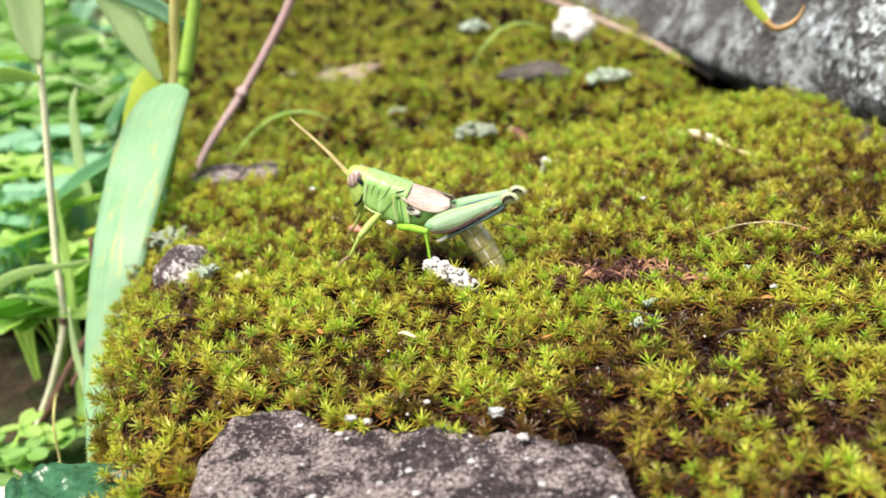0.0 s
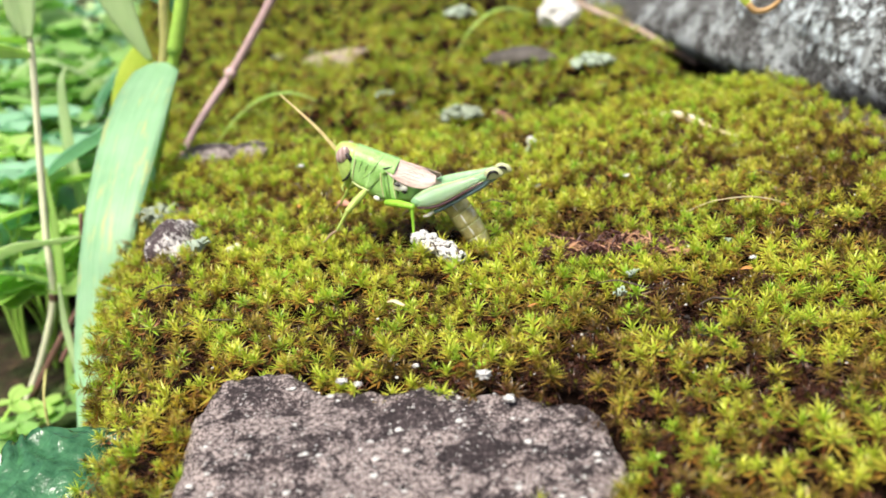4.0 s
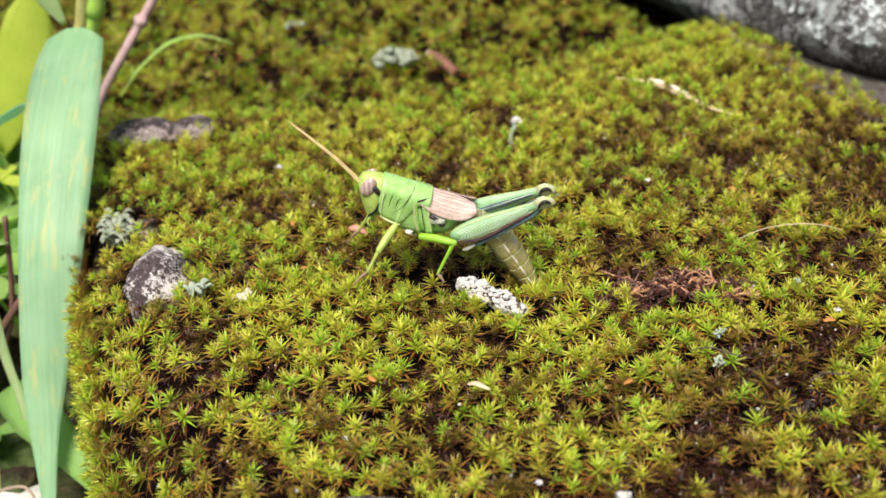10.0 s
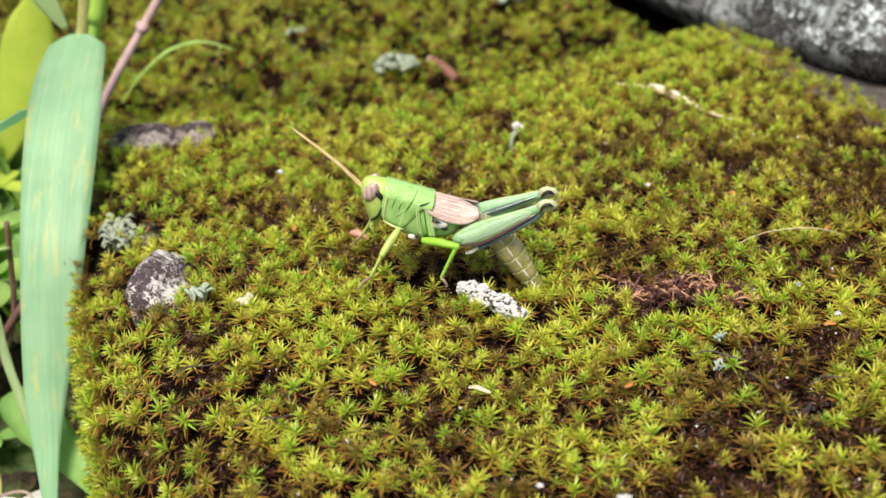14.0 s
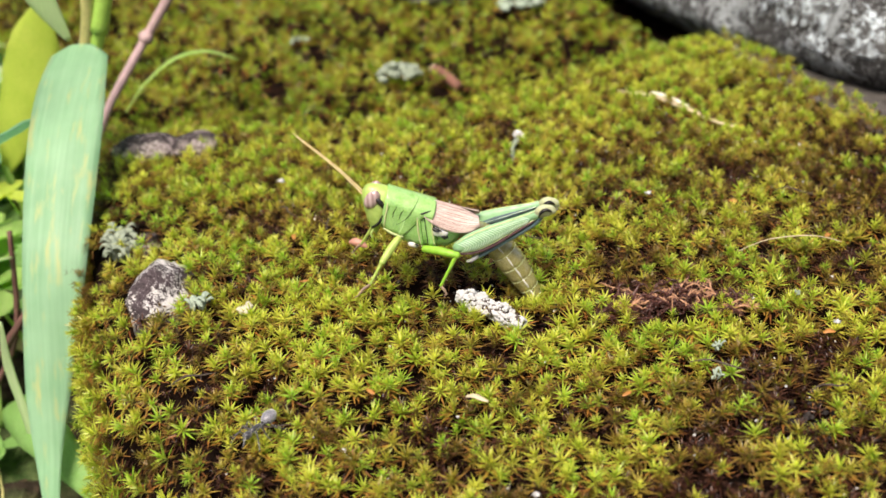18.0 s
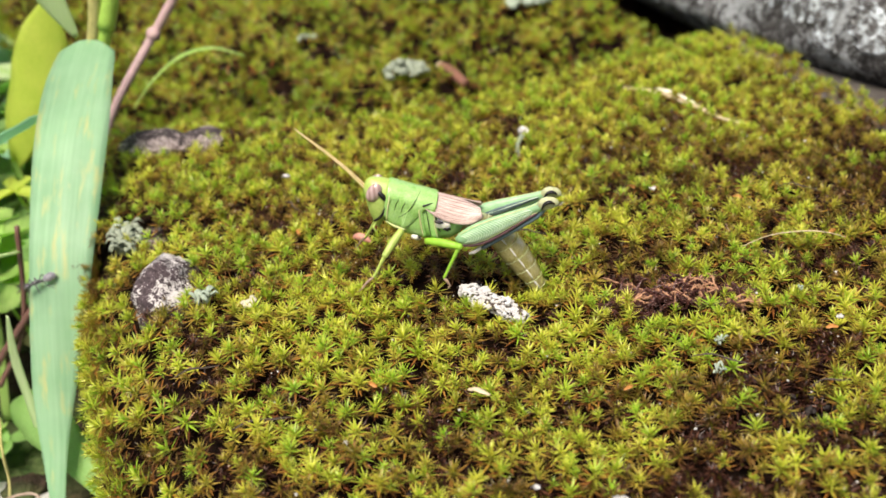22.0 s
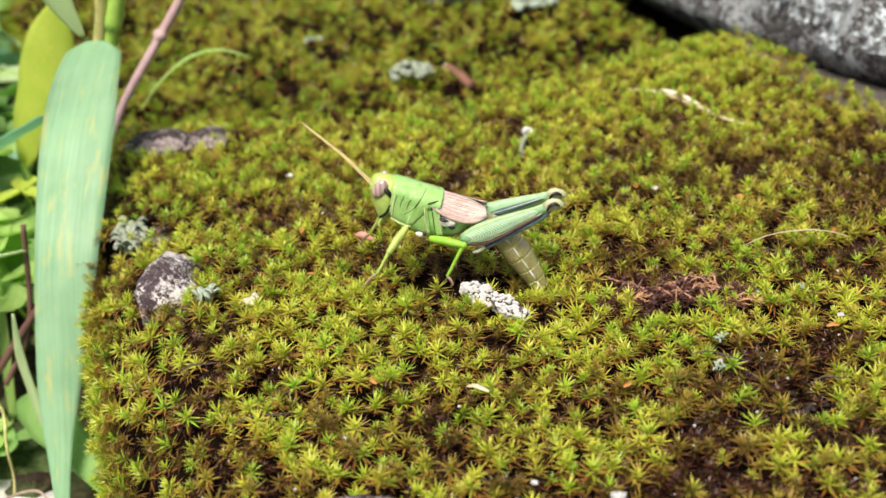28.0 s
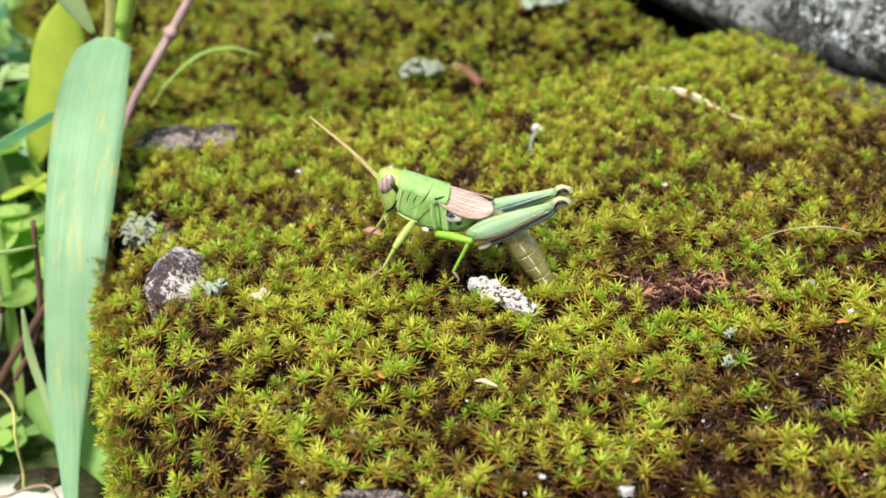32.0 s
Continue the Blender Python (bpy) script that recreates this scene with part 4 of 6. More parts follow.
walking_leg("front_leg", (-8.8, 6.4, 9.1), (-11.6, 3.4, 6.3), (-13.8, 2.6, 2.7), (-16.0, 2.0, 0.9), 0.70, M_FORELEG)
walking_leg("front_leg", (-9.8, 11.5, 10.0), (-13.6, 12.6, 8.0), (-16.0, 13.6, 4.2), (-17.6, 14.4, 2.2), 0.68, M_FORELEG)
feeling_leg = walking_leg("middle_leg", (-5.0, 6.1, 7.0), (0.5, 3.0, 7.3), (-2.4, 2.4, 1.9), (-1.4, 1.8, 0.7), 0.72, M_LEG)
walking_leg("middle_leg", (-6.5, 11.7, 8.3), (-1.5, 15.0, 7.6), (-3.2, 15.6, 2.0), (-4.8, 16.0, 0.8), 0.74, M_LEG)


def hind_leg(hip, knee, s):
    """The jumping leg, along its own x axis: base, thick thigh, knee, with the shin folded under it."""
    hip, knee = np.array(hip, float), np.array(knee, float)
    ln = np.linalg.norm(knee - hip)
    f = ln / 16.6
    prof = [(-0.6, 1.0, 0.45), (0.3, 2.3, 0.75), (2.0, 3.4, 1.0), (4.0, 3.75, 1.05), (6.5, 3.45, 0.95), (9.0, 2.8, 0.8), (11.5, 2.15, 0.62), (13.3, 1.7, 0.52), (14.6, 1.75, 0.55), (15.4, 1.9, 0.55)]
    secs = [((x * f, 0, 0.12 * (4.2 - h)), w, h / 2, 0) for x, h, w in prof]
    femur = part("hind_femur", loft(secs, 18, 1.7), M_FEMUR, grasshopper, "long blue-green jumping thigh with pale chevrons", at=tuple(hip - G0))
    xs, hs, ws = [np.array([p[i] for p in prof]) for i in range(3)]

    def face(x, up):
        """A point on the outer face; up from -1 (lower edge) to 1 (upper edge)."""
        h, w = np.interp(x, xs, hs), np.interp(x, xs, ws)
        return (x * f, s * w * (1 - abs(up) ** 1.7) ** 0.6 + s * 0.03, 0.12 * (4.2 - h) + up * h / 2)

    for k in range(25):
        x = 1.0 + k * 0.48
        part("chevron", tube([face(x - 0.45, 0.72), face(x + 0.1, 0.42), face(x + 0.55, 0.05)], (0.05, 0.09, 0.06), 5, 7), M_CHEVRON, femur)
        part("chevron", tube([face(x + 0.55, 0.05), face(x + 0.05, -0.28), face(x - 0.5, -0.52)], (0.06, 0.09, 0.05), 5, 7), M_CHEVRON, femur)
    inner = [face(x, 0.12) for x in np.linspace(2.0, 13.6, 12)]
    part("inner_band", tube([(a, -b, c) for a, b, c in inner], (0.2, 0.62, 0.5, 0.22), 8, flat=0.22, up=(0, 0, 1)), M_TIBIA, femur, "dark slate-green band on the inner face")
    part("inner_ridge", tube([(a, -b - s * 0.06, c + 0.12) for a, b, c in inner], (0.05, 0.09, 0.07), 6), M_CHEVRON, femur, "pale line on the inner face")
    part("upper_ridge", tube([face(x, 0.88) for x in np.linspace(0.4, 14.2, 12)], (0.09, 0.12, 0.09), 6), M_CREAM, femur, "pale upper ridge")
    part("lower_ridge", tube([face(x, -0.62) for x in np.linspace(0.4, 13.6, 12)], (0.06, 0.09, 0.07), 6), M_CREAM, femur, "pale lower ridge")
    part("lower_edge", tube([(x * f, s * 0.25, face(x, -1)[2] + 0.15) for x in np.linspace(0.2, 13.4, 12)], (0.34, 0.38, 0.3, 0.22), 8, flat=1.3), M_MAROON, femur, "dark maroon underside")
    part("shin", tube([(15.6 * f, -s * 0.1, 0.1), (13.5 * f, -s * 0.1, -1.15), (9.0 * f, -s * 0.1, -1.85), (5.0 * f, -s * 0.15, -2.45), (2.6 * f, -s * 0.2, -2.75)], (0.42, 0.42, 0.4, 0.36), 8, 16), M_TIBIA, femur, "slate-blue folded shin")
    spn = [tube([(x * f, -s * 0.2, -2.1 + 0.085 * (x - 4)), (x * f - 0.45, -s * 0.2, -2.75 + 0.085 * (x - 4))], (0.07, 0.02), 4) for x in np.arange(3.2, 12, 0.9)]
    part("shin_spines", join(*spn), M_PALE, femur)
    part("foot", tube([(2.6 * f, -s * 0.3, -2.55), (1.2 * f, -s * 0.3, -2.9), (0.2 * f, -s * 0.3, -2.8)], (0.34, 0.36, 0.2), 8, 8), M_PALE, femur, "pale folded foot")
    knee_ob = part("knee", loft([((14.3 * f, 0, 0.35), 0.5, 0.75, 0), ((15.2 * f, 0, 0.42), 0.70, 1.05, 0), ((16.1 * f, 0, 0.35), 0.70, 1.12, 0), ((17.2 * f, 0, 0.05), 0.45, 0.8, 0), ((17.6 * f, 0, -0.15), 0.2, 0.35, 0)], 14, 2.2), M_KNEE, femur, "cream knee with a black crescent")
    for q in (-1, 1):
        part("knee_crescent", tube([(14.6 * f, q * 0.66, -0.05), (15.2 * f, q * 0.76, 0.62), (16.0 * f, q * 0.78, 0.85), (16.6 * f, q * 0.72, 0.55), (16.9 * f, q * 0.60, 0.0)], (0.15, 0.40, 0.38, 0.14), 6, 12, flat=0.7, up=(0, 1, 0)), M_BLACK, knee_ob, "black crescent")
    ang = math.degrees(math.atan2(knee[2] - hip[2], knee[0] - hip[0]))
    yaw = math.degrees(math.atan2(knee[1] - hip[1], knee[0] - hip[0]))
    return femur, tuple((hip - G0) * MM), ang, yaw


near_leg = hind_leg((0.7, 5.2, 7.1), (15.8, 5.2, 12.9), -1)
far_leg = hind_leg((1.4, 12.4, 7.2), (16.6, 11.2, 11.6), 1)
for leg, at, ang, yaw in (near_leg, far_leg):
    leg.matrix_basis = Matrix.Translation(at) @ pose(0, 0, 0, 0, -ang, yaw)


# ---- plants beside the rock ----
def leaf_material(name, c, dark, through=0.58, rough=0.45, flecks=None, stripes=(0.35, (1, 0.03, 0.03))):
    n = Nodes(name, rough, spec=0.4)
    base = n.ramp(n.mix(0.5, n.noise(0.12, 3), n.noise(stripes[0] * 4, 3, stretch=stripes[1])), (0.32, dark), (0.66, c))
    if flecks:
        base = n.mix(n.grey(n.noise(0.35, 3, stretch=(1.5, 0.3, 0.3)), 0.56, 0.70), base, flecks)
    n.color(base)
    n.bump(n.noise(stripes[0] * 4, 3, stretch=stripes[1]), 0.12, 0.6)
    n.thin(through, base)
    return n.mat


M_BLADE = leaf_material("blue_green_broad_blade", (0.54, 0.80, 0.56), (0.37, 0.66, 0.40), flecks=(0.70, 0.78, 0.42), rough=0.4)
M_GRASS = leaf_material("fresh_grass", (0.64, 0.84, 0.32), (0.46, 0.72, 0.20))
M_PALEGRASS = leaf_material("pale_grass", (0.72, 0.86, 0.54), (0.58, 0.76, 0.40))
M_TEAL = leaf_material("bluish_grass", (0.52, 0.80, 0.60), (0.38, 0.68, 0.46))
M_HERB = leaf_material("herb_leaf", (0.46, 0.72, 0.27), (0.30, 0.56, 0.16), stripes=(0.5, (1, 1, 1)))
M_YELLOWLEAF = leaf_material("yellow_green_leaf", (0.74, 0.84, 0.18), (0.58, 0.74, 0.11), stripes=(0.4, (1, 1, 1)))
M_STEM_GREEN = plain("green_culm", (0.34, 0.56, 0.10), 0.4, 0.2, 0.4)
M_STEM_TAN = plain("tan_culm", (0.47, 0.45, 0.17), 0.5, 0.3, 0.2)
M_STEM_PALE = plain("pale_culm", (0.84, 0.84, 0.60), 0.45, 0.12, 0.15)
M_STEM_RED = plain("reddish_stem", (0.15, 0.075, 0.06), 0.5, 0.35, 0.3)
M_TWIG_PINK = plain("pinkish_brown_twig", (0.44, 0.30, 0.30), 0.55, 0.3, 0.3)
M_TWIG_GREY = plain("grey_brown_twig", (0.34, 0.26, 0.21), 0.7, 0.35, 0.4, bump=0.2)
M_STRAW = plain("bleached_straw", (0.56, 0.47, 0.31), 0.6, 0.2, 0.5)
M_DRY = plain("dry_brown_blade", (0.45, 0.28, 0.12), 0.6, 0.3, 0.4)

# the broad blade that hangs beside the moss, with its culm
plant = thing("broad_grass", (-84.5, 86, -62), "tall grass with one broad blue-green drooping blade", "grass")


def rel(ob, pts):
    o = np.array(list(ob["at"]))
    return [tuple(np.array(p, float) - o) for p in pts]


part("broad_blade", blade(rel(plant, [(-83.5, 83.4, 22.2), (-83.4, 70.5, 16.4), (-82.5, 54, 5.6), (-82.3, 37.5, -10.17), (-84.3, 27, -29), (-84.8, 19, -43), (-83.0, 7, -59)]), (4.5, 12.6, 13.8, 14.6, 15.2, 15.4, 15.2, 14.8, 14.2, 13.4, 12.6, 11.6, 10.6, 9.6, 8.6, 7.3, 6.0, 4.6, 3.2, 1.7, 0.4), (1, 0.12, 0), 80, 0.14, 0.22, 0.12, 9), M_BLADE, plant, "long blue-green blade with yellow flecks")
culm = part("culm", tube(rel(plant, [(-60, 88, 95), (-74, 86.5, 42), (-80, 86.2, 24), (-92, 88, -4), (-108, 92, -40), (-118, 94, -62)]), (1.0, 1.3, 1.7, 1.5, 1.6), 10, 40), M_STEM_GREEN, plant, "green culm")
part("sheath", tube(rel(plant, [(-71, 86.6, 52), (-75, 86.4, 38), (-80, 86.0, 24)]), (1.3, 1.8, 2.1), 10, 12), M_STEM_GREEN, plant)
part("blade", blade(rel(plant, [(-76.5, 87, 33), (-81, 86, 39), (-90, 85, 45), (-100, 84, 50)]), (1.5, 5, 6, 4), (0.3, -0.3, 1), 18, 0.2, 0.2), M_TEAL, plant, "bluish upper blade")

second = thing("tan_grass", (-120, 88, -62), "grass with a tan culm and a pale hanging blade", "grass")
part("culm", tube(rel(second, [(-68, 84, 80), (-79, 85, 40), (-84, 86, 20), (-101, 86, -19), (-113, 87, -50), (-122, 88, -64)]), (1.3, 1.5, 1.6, 1.7), 10, 36), M_STEM_TAN, second, "tan culm")
part("hanging_blade", blade(rel(second, [(-116, 87, 82), (-100, 86, 54), (-94.5, 86, 41), (-91, 86, 31.3), (-87.5, 87, 22)]), (5, 8, 9, 8, 5, 1), (0.8, 0.2, 0.5), 26, 0.15, 0.2), M_PALEGRASS, second, "pale hanging blade")
part("node", moved(blob((2.2, 2.2, 2.4), 3, 0.1), rel(second, [(-101, 86, -19)])[0]), M_STEM_TAN, second)

pale = thing("pale_stemmed_grass", (-122, 50, -64), "pale-stemmed grass with broad light green blades", "grass")
part("culm", tube(rel(pale, [(-97, 55, 62), (-100.3, 55, 37.1), (-100.8, 55, 31.1), (-104.7, 55, 9.0), (-108.6, 55, -13.2), (-111.1, 55, -31.3), (-117.9, 55, -46.8), (-123.3, 55, -56.2), (-130, 55, -67)]), (0.6, 0.8, 0.9, 1.0, 1.0, 0.95), 10, 44), M_STEM_PALE, pale, "pale culm")
part("top_blade", blade(rel(pale, [(-100.3, 54, 35), (-100, 54, 42), (-98.5, 54, 52), (-97, 54, 62), (-96, 56, 72)]), (1.8, 7, 9, 8, 5, 1), (1, 0.1, 0.2), 26, 0.25, 0.2), M_PALEGRASS, pale, "broad light green blade")
part("cross_blade", blade(rel(pale, [(-100.5, 54, 31), (-106, 51, 33), (-114, 48, 33.5), (-132, 44, 30)]), (1.5, 4.2, 4.6, 2), (0, -0.5, 1), 20, 0.2, 0.2), M_GRASS, pale, "bright green blade lying level")
part("node", moved(blob((1.3, 1.3, 1.6), 4, 0.1), rel(pale, [(-111.1, 55, -31.3)])[0]), M_STEM_RED, pale, "purplish node")
part("lower_blade", blade(rel(pale, [(-96, 50, -13), (-103, 49, -13.5), (-112, 48, -14), (-123, 48, -18), (-138, 46, -27)]), (1.5, 5, 7.5, 7, 1), (0.1, -0.8, 0.5), 24, 0.2, 0.2), M_PALEGRASS, pale)
part("lower_blade", blade(rel(pale, [(-110, 55, -28), (-122, 57, -25), (-134, 60, -30), (-148, 64, -42)]), (1.5, 12, 15, 12, 2), (0.2, -0.9, 0.4), 24, 0.15, 0.2), M_HERB, pale, "broad mid-green leaf")

red = thing("red_stemmed_herb", (-118, 46, -62), "herb with a dark red-brown bent stem", "herb")
part("stem", tube(rel(red, [(-84, 54, -10), (-94, 50, -24), (-105.8, 48, -38.4), (-113.2, 48, -48.1), (-120, 47, -58), (-126, 46, -67)]), (0.7, 0.85, 0.95, 1.0), 10, 34), M_STEM_RED, red, "dark red-brown stem")
part("side_stem", tube(rel(red, [(-96, 52, -8), (-100, 50, -32), (-108, 47, -46)]), (0.55, 0.6, 0.65), 8, 18), M_STEM_RED, red)
part("thin_stem", tube(rel(red, [(-112, 46, -48), (-98, 26, -38), (-95.9, 20, -42), (-96.5, 20, -50), (-97, 19, -54)]), (0.35, 0.32, 0.3), 6, 20), M_STEM_TAN, red)

bluish = thing("bluish_grass", (-118, 52, -63), "grass with a bluish curved blade", "grass")
part("blade", blade(rel(bluish, [(-118.3, 75, -5.2), (-112.9, 75, -1.8), (-107.2, 75, 1.1), (-100.6, 75, 4.3), (-93.4, 76, 6.5), (-92, 84, -8), (-104, 88, -36), (-116, 88, -63)]), (0.5, 6, 8.5, 8, 6, 3, 2, 1.5), (0.2, -0.9, 0.5), 36, 0.2, 0.2), M_TEAL, bluish, "bluish-green blade")
part("young_blade", blade(rel(bluish, [(-126.7, 110, 17.7), (-129.4, 110, 12.7), (-131.1, 110, 2.4), (-131.9, 110, -8.2), (-131, 109, -32), (-126, 106, -63)]), (0.6, 2.8, 4.6, 5, 4.4, 3), (1, -0.3, 0), 30, 0.3, 0.2), M_PALEGRASS, bluish, "young pale curled blade")
part("young_blade", blade(rel(bluish, [(-108, 60, 2), (-110, 60, -18), (-112, 58, -40), (-114, 55, -62)]), (0.6, 3.6, 4.0, 2.4), (1, -0.4, 0), 22, 0.3, 0.2), M_GRASS, bluish)

# the pinkish twig that leans over the shelf
twig = thing("leaning_twig", (-94, 108, -12), "pinkish-brown twig leaning out of the moss, with one node", "twig")
part("shoot", tube(rel(twig, [(-95, 108, -12), (-91.8, 112, -4.7), (-86.5, 118.5, 3.5), (-81.9, 124.3, 10.1), (-73, 128.5, 22.5), (-64.5, 132, 36), (-53, 136, 60), (-41, 140, 88)]), (1.05, 1.15, 1.25, 1.45, 1.5), 10, 40, rough=0.06), M_TWIG_PINK, twig)
part("node", moved(blob((1.9, 1.8, 2.0), 6, 0.15), rel(twig, [(-81.9, 124.3, 10.1)])[0]), M_TWIG_PINK, twig, "swollen pinkish node")
arch = thing("arching_grass", (-88, 128, -12), "thin green grass blade arching over the moss", "grass")
part("blade", blade(rel(arch, [(-95, 134, -14), (-89, 138, -7), (-81, 142, -1.8), (-72, 145, -1.0), (-63.5, 146, -4.4)]), (1.4, 2.0, 1.9, 1.4, 0.3), (0, 1, 0.2), 26, 0.2, 0.2), M_GRASS, arch)
arch2 = copy_thing(arch, pose(-0.03, 0.25, -0.009, 0, 0, 10))
dry = thing("dry_hanging_blade", (62, 94, 62), "half-dry grass tip curling brown in front of the boulder", "grass")
part("green_base", blade(rel(dry, [(52, 95, 62), (56, 94, 42), (60.5, 93.4, 31), (65, 93, 24.6)]), (2.6, 3.0, 2.6, 1.6), (1, 0, 0.3), 18, 0.25, 0.18), M_YELLOWLEAF, dry, "yellow-green base")
part("dry_tip", tube(rel(dry, [(64.6, 93, 25), (66.5, 93, 23.2), (69.5, 93, 23.6), (72, 93, 25.6), (73, 93, 28)]), (0.9, 0.8, 0.6, 0.25), 6, 16, flat=0.5), M_DRY, dry, "curled brown tip")


# the crinkled wet leaf in front
def crinkled(name, ob, centre, direction, ln, wd, seed, mat, label=""):
    d = np.array(direction, float)
    d /= np.linalg.norm(d)
    ac = np.cross(d, (0, 0, 1))
    ac /= np.linalg.norm(ac)
    up = np.cross(ac, d)
    g = []
    for i, k in enumerate(np.linspace(0, 1, 34)):
        w = wd * math.sin(math.pi * min(1, k * 0.93 + 0.05)) ** 0.7 * (1 + 0.07 * math.sin(k * 60))
        row = []
        for j, u in enumerate(np.linspace(-1, 1, 19)):
            q = Vector((k * ln * 0.22 + seed, u * wd * 0.22, seed))
            lift = 1.6 * noise.noise(q) + 0.9 * noise.noise(q * 2.3) + 0.10 * wd * abs(u) - 0.006 * ln * (k * 3 - 1) ** 2 - 0.12 * wd * u * u
            row.append(np.array(centre) + d * (k - 0.3) * ln + ac * u * w / 2 + up * lift)
        g.append(row)
    o = np.array(list(ob["at"]))
    return part(name, shell(np.array(g) - o, 0.25), mat, ob, label)


n = Nodes("wet_crinkled_leaf", 0.22, spec=0.8)
cc = n.ramp(n.mix(0.5, n.noise(0.2, 4), n.noise(0.7, 3)), (0.35, (0.018, 0.085, 0.035)), (0.65, (0.07, 0.22, 0.10)))
n.color(cc).bump(n.noise(0.5, 4), 0.8, 0.7)
n.thin(0.15, cc)
M_WET = n.mat
herb = thing("crinkled_herb", (-66, -46, -64), "low herb with dark green crinkled wet leaves", "herb")
crinkled("leaf", herb, (-42, -53, -10.5), (0.85, -0.5, -0.15), 31, 23, 1.3, M_WET, "dark green crinkled wet leaf")
crinkled("leaf", herb, (-64, -58, -14), (-0.5, -0.8, -0.05), 30, 20, 4.1, M_WET)
part("stalk", tube(rel(herb, [(-58, -50, -10.5), (-62, -52, -30), (-66, -46, -66)]), (0.9, 1.0, 1.1), 8, 12), M_STEM_GREEN, herb)
part("small_leaf", blade(rel(herb, [(-64, -32, -22), (-70, -33, -20), (-78, -36, -19.5), (-88, -40, -24)]), (1, 7, 9, 8, 2), (0.2, -1, 0.3), 16, 0.15, 0.2), M_HERB, herb, "smooth bright green leaf")
part("stalk", tube(rel(herb, [(-80, -37, -17.5), (-74, -42, -40), (-66, -46, -66)]), (0.5, 0.6, 0.8), 8, 12), M_STEM_GREEN, herb)

lowleaf = thing("low_leaf", (-100, 40, -60), "low lying green leaf beside the white stone", "leaf")
part("blade", blade(rel(lowleaf, [(-106, 46, -50), (-98, 38, -45), (-86, 26, -46), (-70, 12, -54)]), (1.5, 9, 11, 7, 1), (0.5, 0.6, 0.5), 24, 0.2, 0.2), M_HERB, lowleaf)
part("upright_blade", blade(rel(lowleaf, [(-93, 32, -18), (-95, 33, -30), (-94, 32, -42), (-93, 30, -56)]), (0.5, 2.6, 2.4, 1.8), (1, -0.3, 0), 20, 0.3, 0.2), M_PALEGRASS, lowleaf)


single("curly_stem", tube([(-106.8, 17, -51.5), (-101.6, 13.7, -51.0), (-97.8, 13.6, -51.2), (-93.8, 16.3, -51.4), (-90.2, 16.9, -51.8), (-86.5, 13.0, -52.5)], (0.3, 0.35, 0.25), 7, 26), M_TWIG_GREY, "thin curly brown stem lying across the white stone", "stem")


# ---- the green behind: grass tufts and three-leaved herbs ----
def grass_tuft(at, seed, mats, ln, count):
    rng = random.Random(seed)
    ob = thing("grass_tuft", at, "tuft of soft green grass blades", "grass", "undergrowth")
    for k in range(count):
        a, lean, h = rng.uniform(0, 6.28), rng.uniform(0.15, 0.75), ln * rng.uniform(0.6, 1.15)
        dx, dy = math.cos(a), math.sin(a)
        b = (dx * rng.uniform(0, 5), dy * rng.uniform(0, 5), 0)
        pts = [b, (b[0] + dx * lean * h * 0.25, b[1] + dy * lean * h * 0.25, h * 0.5), (b[0] + dx * lean * h * 0.7, b[1] + dy * lean * h * 0.7, h * 0.85), (b[0] + dx * lean * h * 1.25, b[1] + dy * lean * h * 1.25, h * (0.95 - 0.45 * lean))]
        w = rng.uniform(2.5, 6.5)
        part("blade", blade(pts, (w * 0.5, w, w * 0.8, 0.3), (-dy, dx, 0.1), 16, 0.2, 0.2, cols=5), mats[k % len(mats)], ob)
    return ob


def leaflet(size, seed):
    g = []
    for k in np.linspace(0, 1, 9):
        w = size * 0.95 * math.sin(math.pi * (0.08 + 0.87 * k)) ** 0.6 * (0.55 + 0.55 * k)
        g.append([(size * (k - (0.12 * (1 - abs(u)) if k > 0.95 else 0)), u * w / 2, 0.12 * size * (u * u) - 0.10 * size * k * k) for u in np.linspace(-1, 1, 7)])
    return shell(g, 0.2)


def three_leaved(at, seed, size, mat, low=14, high=40):
    rng = random.Random(seed)
    ob = thing("three_leaved_herb", at, "clover-like herb with three rounded green leaflets", "herb", "undergrowth")
    for k in range(rng.randint(3, 5)):
        a, h = rng.uniform(0, 6.28), rng.uniform(low, high)
        r = rng.uniform(4, 16)
        top = (r * math.cos(a), r * math.sin(a), h)
        stalk = part("stalk", tube([(0, 0, -3), (top[0] * 0.3, top[1] * 0.3, h * 0.6), top], (0.6, 0.5, 0.4), 6, 8), M_STEM_GREEN, ob)
        for j in range(3):
            q = Euler((rng.uniform(-0.2, 0.2), rng.uniform(-0.35, 0.1), a + j * 2.09)).to_matrix()
            vf = leaflet(size * rng.uniform(0.85, 1.15), seed)
            part("leaflet", ([tuple(q @ Vector(p) + Vector(top)) for p in vf[0]], vf[1]), mat, stalk)
    return ob


rng = random.Random(44)
for k in range(13):
    y = rng.uniform(150, 440)
    x = -118 - 0.42 * (y - 60) - rng.uniform(0, 150)
    grass_tuft((x, y, -66), k, [(M_GRASS, M_PALEGRASS, M_TEAL), (M_GRASS, M_HERB), (M_PALEGRASS, M_GRASS, M_YELLOWLEAF)][k % 3], rng.uniform(45, 100), rng.randint(5, 8))
for k in range(50):
    y = rng.uniform(60, 380)
    x = -124 - 0.45 * max(y - 60, 0) - rng.uniform(0, 120)
    three_leaved((x, y, -66), k + 90, rng.uniform(8, 17), (M_HERB, M_TEAL, M_GRASS, M_HERB)[k % 4], 14, 60)
